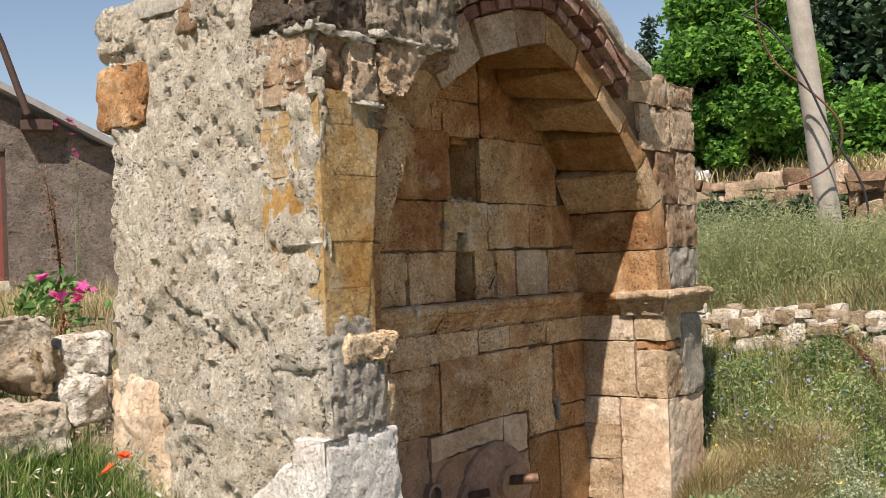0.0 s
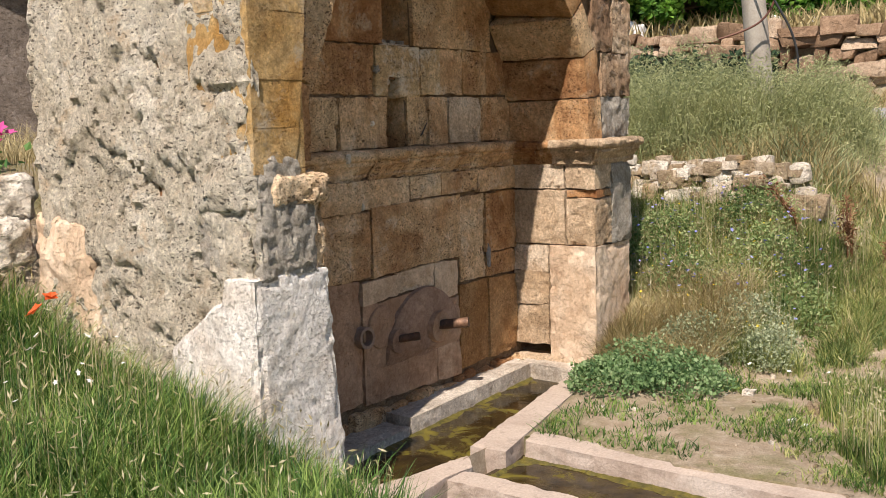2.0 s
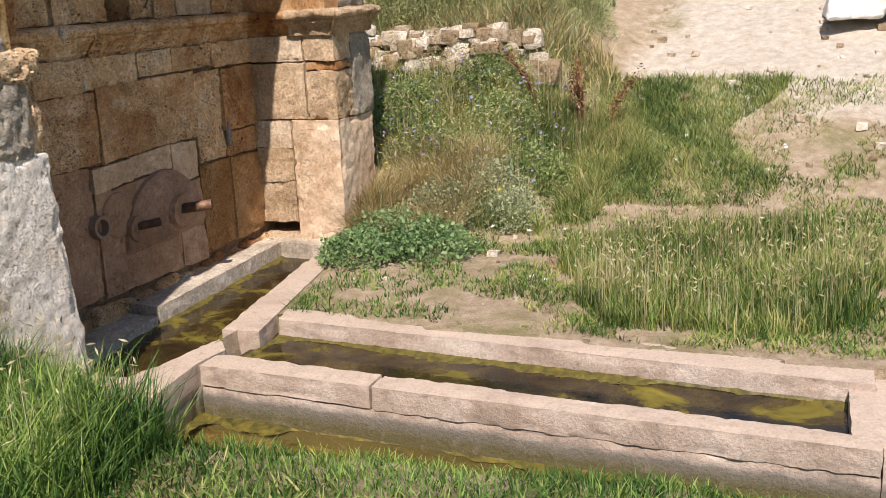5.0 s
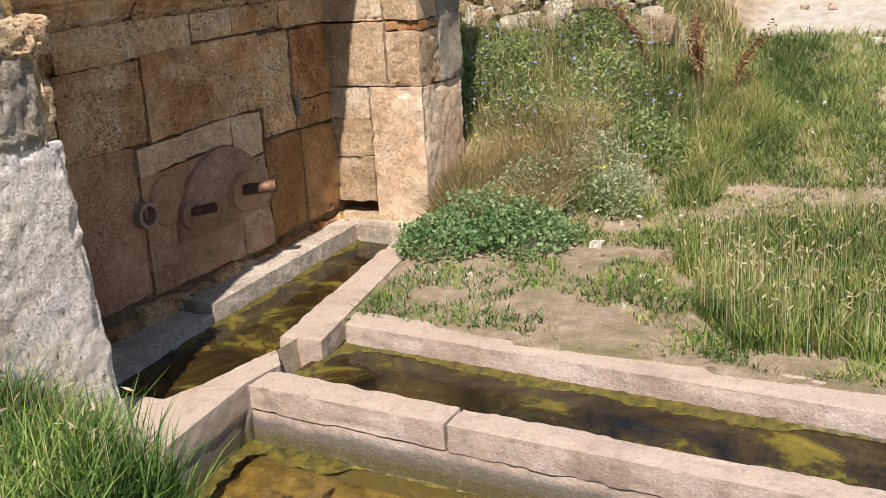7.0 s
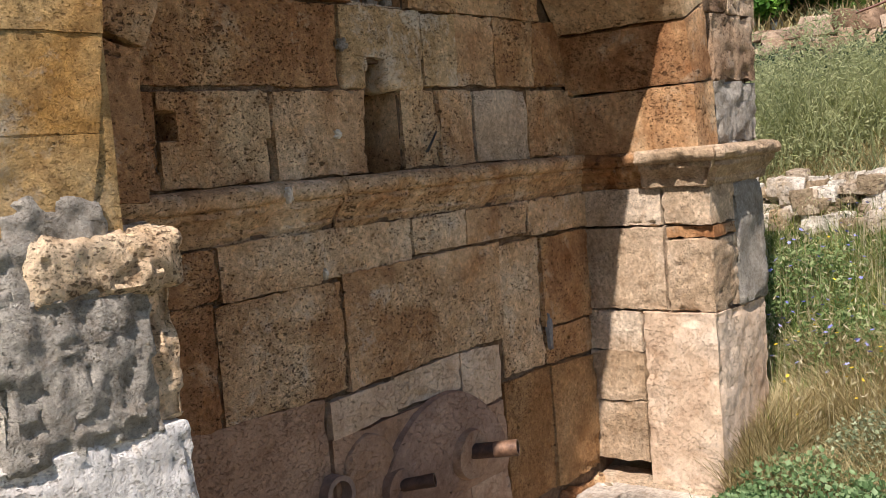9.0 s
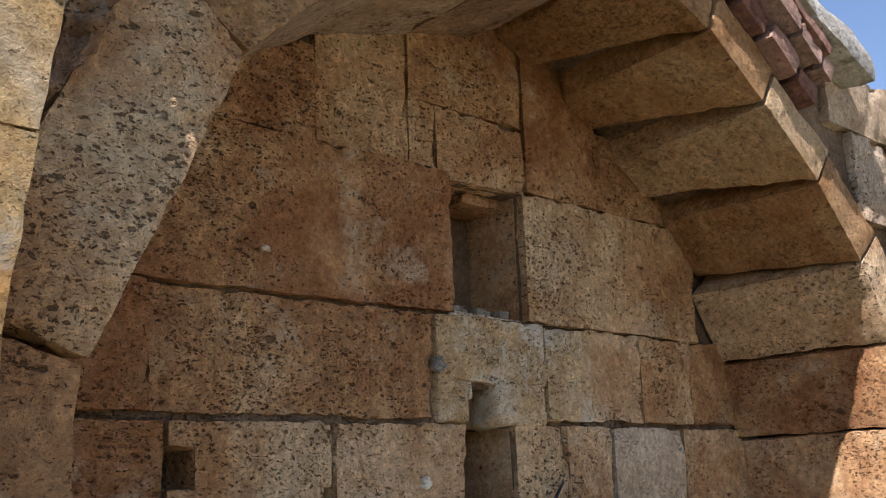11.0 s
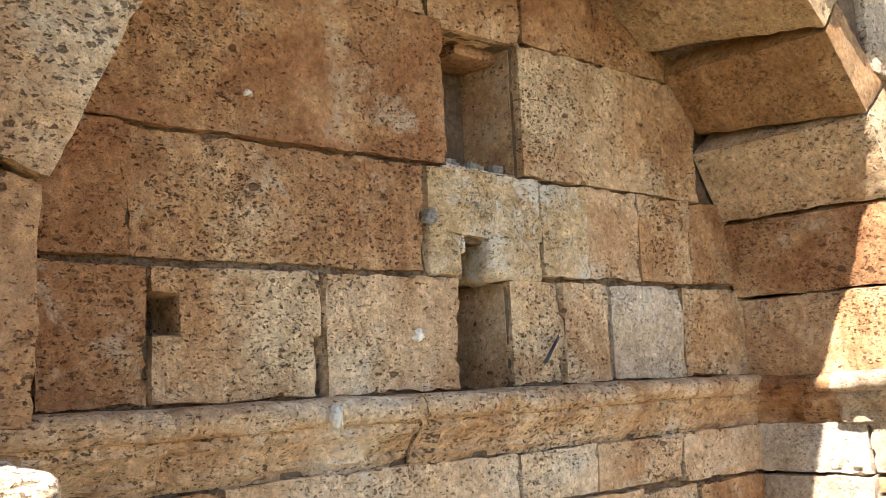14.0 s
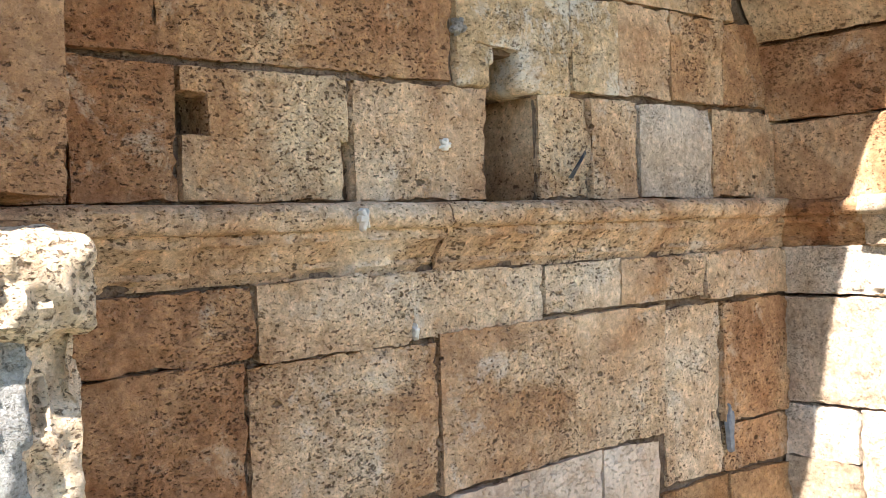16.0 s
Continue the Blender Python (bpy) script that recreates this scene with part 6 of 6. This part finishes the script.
def broad_tree(x, y, z0, h, rad, crown0, n, label, leaf=TREE_LEAF, size=0.11, seed=2):
    r_ = np.random.default_rng(seed)
    root = group_empty("tree", (x, y, z0))
    pieces = [branch((0, 0, -0.2), (0.1, 0.05, crown0 + 0.5), 0.16, 0.11), branch((0.1, 0.05, crown0 + 0.5), (0.05, -0.1, h * 0.85), 0.11, 0.03)]
    tips = []
    for i in range(95):
        a, t = r_.uniform(0, 6.283), r_.uniform(0.05, 0.95)
        zc = crown0 + (h - crown0) * t
        reach = rad * (0.55 + 0.45 * math.sin(math.pi * min(t * 0.9 + 0.15, 1))) * r_.uniform(0.65, 1.05)
        tip = (reach * math.cos(a), reach * math.sin(a), zc + 0.15)
        pieces.append(branch((0.05, 0, max(zc - 0.5, 0.6)), tip, 0.035, 0.012, 5))
        tips.append(tip)
    mesh_object("trunk", *joined(pieces), BARK, root, True)
    tips = np.array(tips)
    C = []
    for tp in tips:
        k = n // len(tips)
        d = r_.normal(size=(k, 3))
        d /= np.linalg.norm(d, axis=1, keepdims=True)
        C.append(tp + d * (r_.uniform(0.2, 1, k) ** 0.4)[:, None] * np.array([0.42, 0.42, 0.36]) * (rad / 1.25) * r_.uniform(0.7, 1.2))
    C = np.concatenate(C)
    V, F = leaf_mesh(C, size * r_.uniform(0.6, 1.2, len(C)), r_, 1.5, 0.6, -0.1)
    mesh_object("crown", V, F, leaf, root, False)
    return tagged(root, label, "tree")


broad_tree(13.8, 3.65, 2.75, 3.3, 1.25, 0.3, 62000, "dense bright green young tree above the far wall", size=0.085)
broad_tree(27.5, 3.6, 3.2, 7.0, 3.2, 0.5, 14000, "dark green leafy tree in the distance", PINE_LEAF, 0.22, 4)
broad_tree(24.0, 5.0, 3.0, 2.6, 1.8, 0.1, 7000, "green hedge tree in the distance", TREE_LEAF, 0.16, 6)
broad_tree(24.5, 2.2, 3.0, 2.4, 2.0, 0.1, 7000, "green hedge tree in the distance", TREE_LEAF, 0.16, 7)
broad_tree(26.0, 8.2, 3.0, 3.0, 2.0, 0.1, 6000, "green hedge tree in the distance", PINE_LEAF, 0.18, 8)


def conifer(x, y, z0, h, rad, seed, sparse=1.0):
    r_ = np.random.default_rng(seed)
    root = group_empty("conifer", (x, y, z0))
    pieces = [branch((0, 0, 0), (0, 0, h), 0.12 * h / 8, 0.02)]
    C = []
    tiers = int(h * 3)
    for i in range(tiers):
        t = i / tiers
        rr_ = rad * (1 - t) ** 0.8 + 0.1
        for b in range(6):
            a = r_.uniform(0, 6.283)
            ln = rr_ * r_.uniform(0.7, 1.15)
            zc = h * (0.08 + 0.92 * t)
            tip = np.array([ln * math.cos(a), ln * math.sin(a), zc - 0.12 * ln])
            pieces.append(branch((0, 0, zc), tuple(tip), 0.03, 0.01, 4))
            k = max(8, int(40 * ln * sparse))
            s = r_.uniform(0.1, 1, k)[:, None]
            C.append(np.array([0, 0, zc]) * (1 - s) + tip * s + r_.normal(size=(k, 3)) * np.array([0.10, 0.10, 0.06]))
    mesh_object("trunk", *joined(pieces), BARK, root, True)
    C = np.concatenate(C)
    V, F = leaf_mesh(C, 0.13 * r_.uniform(0.6, 1.3, len(C)), r_, 2.2, 0.4, -0.2)
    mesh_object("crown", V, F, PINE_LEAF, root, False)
    return tagged(root, "dark blue-green conifer in the distance", "tree", "distant conifers")


for x, y, z0, h, rad, sd in ((37.5, 16.7, 4.2, 8.0, 1.3, 1), (38.2, 15.3, 4.2, 8.6, 1.2, 2), (25.8, 5.75, 3.1, 5.0, 1.2, 3), (27.2, 4.6, 3.2, 6.2, 1.6, 4), (27.0, 2.9, 3.2, 6.0, 1.7, 5), (39, 12.0, 4.2, 6.5, 1.8, 6), (40, 8.5, 4.2, 6.0, 2.0, 7)):
    conifer(x, y, z0, h, rad, sd)

# ---- poles and cables ----
pole = group_empty("utility_pole", (7.57, 0.20, 1.30))
tagged(pole, "weathered grey wooden utility pole leaning slightly by the road", "pole")
seg, V, F = 20, [], []
for k in range(15):
    t = k / 14
    r = 0.125 - 0.03 * t
    c = (-0.10 * t, 0.55 * t, 6.0 * t)
    for s in range(seg):
        a = 6.283 * s / seg
        w = 1 + 0.03 * math.sin(a * 3 + k) + 0.02 * math.sin(a * 7)
        V.append((c[0] + r * w * math.cos(a), c[1] + r * w * math.sin(a), c[2]))
F = [(k * seg + s, k * seg + (s + 1) % seg, (k + 1) * seg + (s + 1) % seg, (k + 1) * seg + s) for k in range(14) for s in range(seg)]
F.append(tuple(range(14 * seg, 15 * seg)))
mesh_object("shaft", V, F, POLE_WOOD, pole, True)
pole2 = group_empty("utility_pole", (17.86, 4.2, 2.95))
tagged(pole2, "thin dark distant pole behind the trees", "pole")
mesh_object("shaft", *branch((0, 0, 0), (0, 0, 6.5), 0.09, 0.07), DARK_WOOD, pole2, True)


def cable(name, pts, r, mat, label):
    cu = bpy.data.curves.new(name, "CURVE")
    cu.dimensions = "3D"
    sp = cu.splines.new("NURBS")
    sp.points.add(len(pts) - 1)
    for p, q in zip(sp.points, pts):
        p.co = (*q, 1)
    sp.use_endpoint_u, sp.order_u = True, 3
    cu.bevel_depth, cu.bevel_resolution, cu.resolution_u = r, 2, 8
    cu.materials.append(mat)
    tmp = new(name + "_line", cu)
    me = bpy.data.meshes.new_from_object(tmp.evaluated_get(bpy.context.evaluated_depsgraph_get()))
    bpy.data.objects.remove(tmp)
    ob = new(name, me)
    return tagged(ob, label, "cable", "loose cables at the pole")


cable("cable", [(7.45, 0.75, 6.6), (7.1, 0.75, 4.4), (7.1, 0.75, 4.0), (7.14, 0.62, 3.59), (7.25, 0.33, 3.33), (7.33, 0.06, 3.02), (7.34, 0.03, 2.8), (7.31, 0.13, 2.55), (7.24, 0.33, 2.43), (7.16, 0.56, 2.37)], 0.011, CABLE_RED, "loose red-brown cable hanging in a loop from the pole")
cable("cable", [(7.45, 0.7, 6.5), (7.1, 0.43, 4.34), (6.99, 0.75, 4.14), (6.95, 0.86, 4.09), (7.02, 0.67, 4.01), (7.1, 0.46, 3.73), (7.15, 0.29, 3.37), (7.21, 0.09, 2.8), (7.28, -0.14, 2.39), (7.3, -0.2, 2.0), (7.27, -0.09, 1.73), (7.17, 0.24, 1.46)], 0.012, CABLE, "loose black cable hanging from the pole into the shrubs")

# dark shrubs added to stand in for tree shade on the far wall
rdk = random.Random(31)
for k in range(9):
    bush("shade_shrub", 12.05 + rdk.uniform(-0.1, 0.12), 1.75 + k * 0.42 + rdk.uniform(-0.1, 0.1), 0.36, rdk.uniform(0.7, 1.0), 900, 0.085, PINE_LEAF, "dark shrub added in place of tree shade on the far wall", "shrub", "shrubs before the far wall")
rust_stalk(0.84, 3.15, 1.15, 0.12, 2.0)
# ---- white stones and tyre beyond ----
for i, (x, y, s) in enumerate(((13.1, 4.05, 0.13), (13.05, 3.92, 0.11), (13.35, 3.48, 0.10), (13.8, 1.95, 0.12), (14.0, 1.4, 0.10))):
    z = float(gz(x, y))
    boulder("white_stone", x, y, z - 0.02, (s * 0.9, s * 0.7, s * 1.5), WHITE_STONE, "white-painted upright stone above the far wall", "stone", "white stones", 400 + i, r=0.5)
boulder("limestone_slab", 7.4, -3.2, float(gz(7.4, -3.2)) - 0.02, (0.5, 0.28, 0.10), WHITE_STONE, "white limestone slab beside the track", "rock", "", 420)
tyre = group_empty("tyre", (7.2, -3.62, float(gz(7.2, -3.62)) + 0.05))
V, F = [], []
for i in range(28):
    a = 6.283 * i / 28
    for j in range(10):
        b = 6.283 * j / 10
        rr_ = 0.24 + 0.075 * math.cos(b)
        V.append((rr_ * math.cos(a), 0.085 * math.sin(b) + 0.35 * rr_ * math.sin(a), rr_ * math.sin(a) * 0.6))
F = [(i * 10 + j, ((i + 1) % 28) * 10 + j, ((i + 1) % 28) * 10 + (j + 1) % 10, i * 10 + (j + 1) % 10) for i in range(28) for j in range(10)]
mesh_object("tread", V, F, RUBBER, tyre, True)
tagged(tyre, "old dusty grey tyre half sunk in the ground", "tyre")

# ---- house on the far left ----
house = group_empty("house", (6.45, 11.2, 2.05))
tagged(house, "small rendered stone house with a low gable roof and red door", "house")
house.rotation_euler = (0, 0, math.atan2(-0.55, 0.83))
# local x runs along the gable wall towards its right corner, local y away from the viewer


def house_box(name, x0, x1, y0, y1, z0, z1, mat, parent=house, label="", res=0.25, amp=0.02):
    X, F = hexa_data(box8(x0, x1, y0, y1, z0, z1), res=res, r=0.01, amp=amp, freq=3, seed=int(abs(x0 * 31 + z0 * 17)) + 3)
    return mesh_object(name, X, F, mat, parent, True, label)


house_box("wall", -1.30, 0.36, 0.0, 0.35, -0.6, 1.78, HOUSE_WALL, res=0.09)
house_box("wall", -5.0, -2.75, 0.0, 0.35, -0.6, 1.85, HOUSE_WALL, res=0.12)
house_box("wall", -2.75, -1.30, 0.0, 0.35, 1.68, 2.0, HOUSE_WALL, res=0.12)
house_box("wall", 0.0, 0.36, 0.35, 6.0, -0.6, 1.78, HOUSE_WALL)
house_box("wall", -5.0, -4.65, 0.35, 6.0, -0.6, 1.78, HOUSE_WALL)
extr = [(-5.0, 1.75), (0.0, 1.75), (-0.02, 1.80), (-2.5, 3.15), (-4.98, 1.80)]
V = [(p[0], 0.01, p[1]) for p in extr] + [(p[0], 0.34, p[1]) for p in extr]
F = [(0, 1, 2, 3, 4), (9, 8, 7, 6, 5)] + [(i, i + 5, (i + 1) % 5 + 5, (i + 1) % 5) for i in range(5)]
mesh_object("gable", V, F, HOUSE_WALL, house, False)
for sgn, nm in ((1, "roof"), (-1, "roof")):
    e, rdg = ((0.30, 1.72), (-2.5, 3.26)) if sgn > 0 else ((-5.30, 1.72), (-2.5, 3.26))
    V = [(e[0], -0.35, e[1]), (rdg[0], -0.35, rdg[1]), (rdg[0], 6.3, rdg[1]), (e[0], 6.3, e[1])]
    V += [(a, b, c + 0.11) for a, b, c in V]
    F = [(0, 1, 2, 3), (7, 6, 5, 4), (0, 4, 5, 1), (1, 5, 6, 2), (2, 6, 7, 3), (3, 7, 4, 0)]
    mesh_object(nm, V, F, FASCIA, house, False, "grey roof with a pale fascia board")
door = house_box("door", -2.70, -1.34, 0.12, 0.18, -0.3, 1.68, RED_DOOR, label="dark red painted door", res=0.3, amp=0.002)
house_box("door_frame", -1.37, -1.28, 0.05, 0.2, -0.3, 1.70, DARK_WOOD, res=0.3, amp=0.002)
mesh_object("flue", *branch((-0.93, -0.38, 2.2), (-1.65, -0.45, 4.3), 0.055, 0.05), DARK_WOOD, house, True, "dark leaning flue pipe at the eave")
house_box("beam_end", -1.05, -0.58, -0.30, 0.1, 1.98, 2.14, DARK_WOOD, label="dark beam end under the eave", res=0.1, amp=0.01)

# ---- small things in the niche ----
feather = mesh_object("feather", [(2.055, YB - 0.012, 1.575), (2.075, YB - 0.014, 1.575), (2.135, YB - 0.012, 1.645), (2.13, YB - 0.013, 1.655), (2.06, YB - 0.022, 1.590), (2.10, YB - 0.024, 1.62)], [(0, 1, 5, 4), (1, 2, 3, 5), (4, 5, 3)], FEATHER, None, False)
tagged(feather, "small black feather stuck to the niche wall", "feather")
LIME_DAB = plain_material("dry_lime", (0.66, 0.58, 0.46), (0.82, 0.75, 0.63), 30, 0.9, 0.003)
BLUE_GREY = plain_material("blue_grey_smear", (0.15, 0.15, 0.15), (0.28, 0.26, 0.25), 30, 0.85, 0.003)


def splat(x, z, w, h, mat, label, seed, y=None):
    """A thin dab of mortar with an uneven outline, thicker in the middle."""
    y = YB - 0.006 if y is None else y
    rs = random.Random(seed)
    n, V = 26, [(x, y - 0.010, z)]
    wob = [1 + 0.22 * math.sin(k * 1.3 + seed) + rs.uniform(-0.22, 0.22) for k in range(n)]
    for f, d in ((0.55, 0.008), (0.9, 0.004), (1.0, -0.012)):
        for k in range(n):
            t = 2 * math.pi * k / n
            V.append((x + w * f * wob[k] * math.cos(t), y - d + rs.uniform(-0.001, 0.001), z + h * f * wob[k] * math.sin(t)))
    F = [(0, 1 + (k + 1) % n, 1 + k) for k in range(n)]
    for q in range(2):
        F += [(1 + q * n + k, 1 + q * n + (k + 1) % n, 1 + (q + 1) * n + (k + 1) % n, 1 + (q + 1) * n + k) for k in range(n)]
    ob = mesh_object("mortar_dab", V, F, mat, None, True)
    return tagged(ob, label, "mortar", "mortar dabs on the stones")


splat(1.615, 1.655, 0.016, 0.016, LIME_DAB, "small white dab of lime on the travertine block", 1)
splat(1.675, 1.955, 0.020, 0.022, GREY_MORTAR, "grey dab of mortar beside the broken block", 2)
splat(1.30, 1.475, 0.013, 0.024, LIME_DAB, "white lime drip on the stone moulding", 3, YB - 0.086)
splat(1.14, 2.195, 0.013, 0.007, LIME_DAB, "pale lime dab on the upper niche wall", 4)
splat(2.81, 0.76, 0.016, 0.075, BLUE_GREY, "blue-grey paint smear on the niche stone", 5)
splat(1.50, 1.20, 0.008, 0.018, LIME_DAB, "pale mortar squeezed from a joint", 6)
for i in range(7):
    boulder("pebble", 1.79 + 0.03 * i, YB + 0.05 + 0.02 * (i % 3), 2.105, (0.022, 0.018, 0.012), GREY_MORTAR, "loose grey rubble on the recess sill", "stone", "sill rubble", 520 + i)
for i, (x, y) in enumerate(((0.33, -0.01), (0.37, 0.04), (0.30, 0.05))):
    boulder("pebble", x, y, 1.415, (0.026, 0.018, 0.013), GREY_MORTAR, "loose grey stone lying on the broken moulding", "stone", "ledge pebbles", 540 + i)
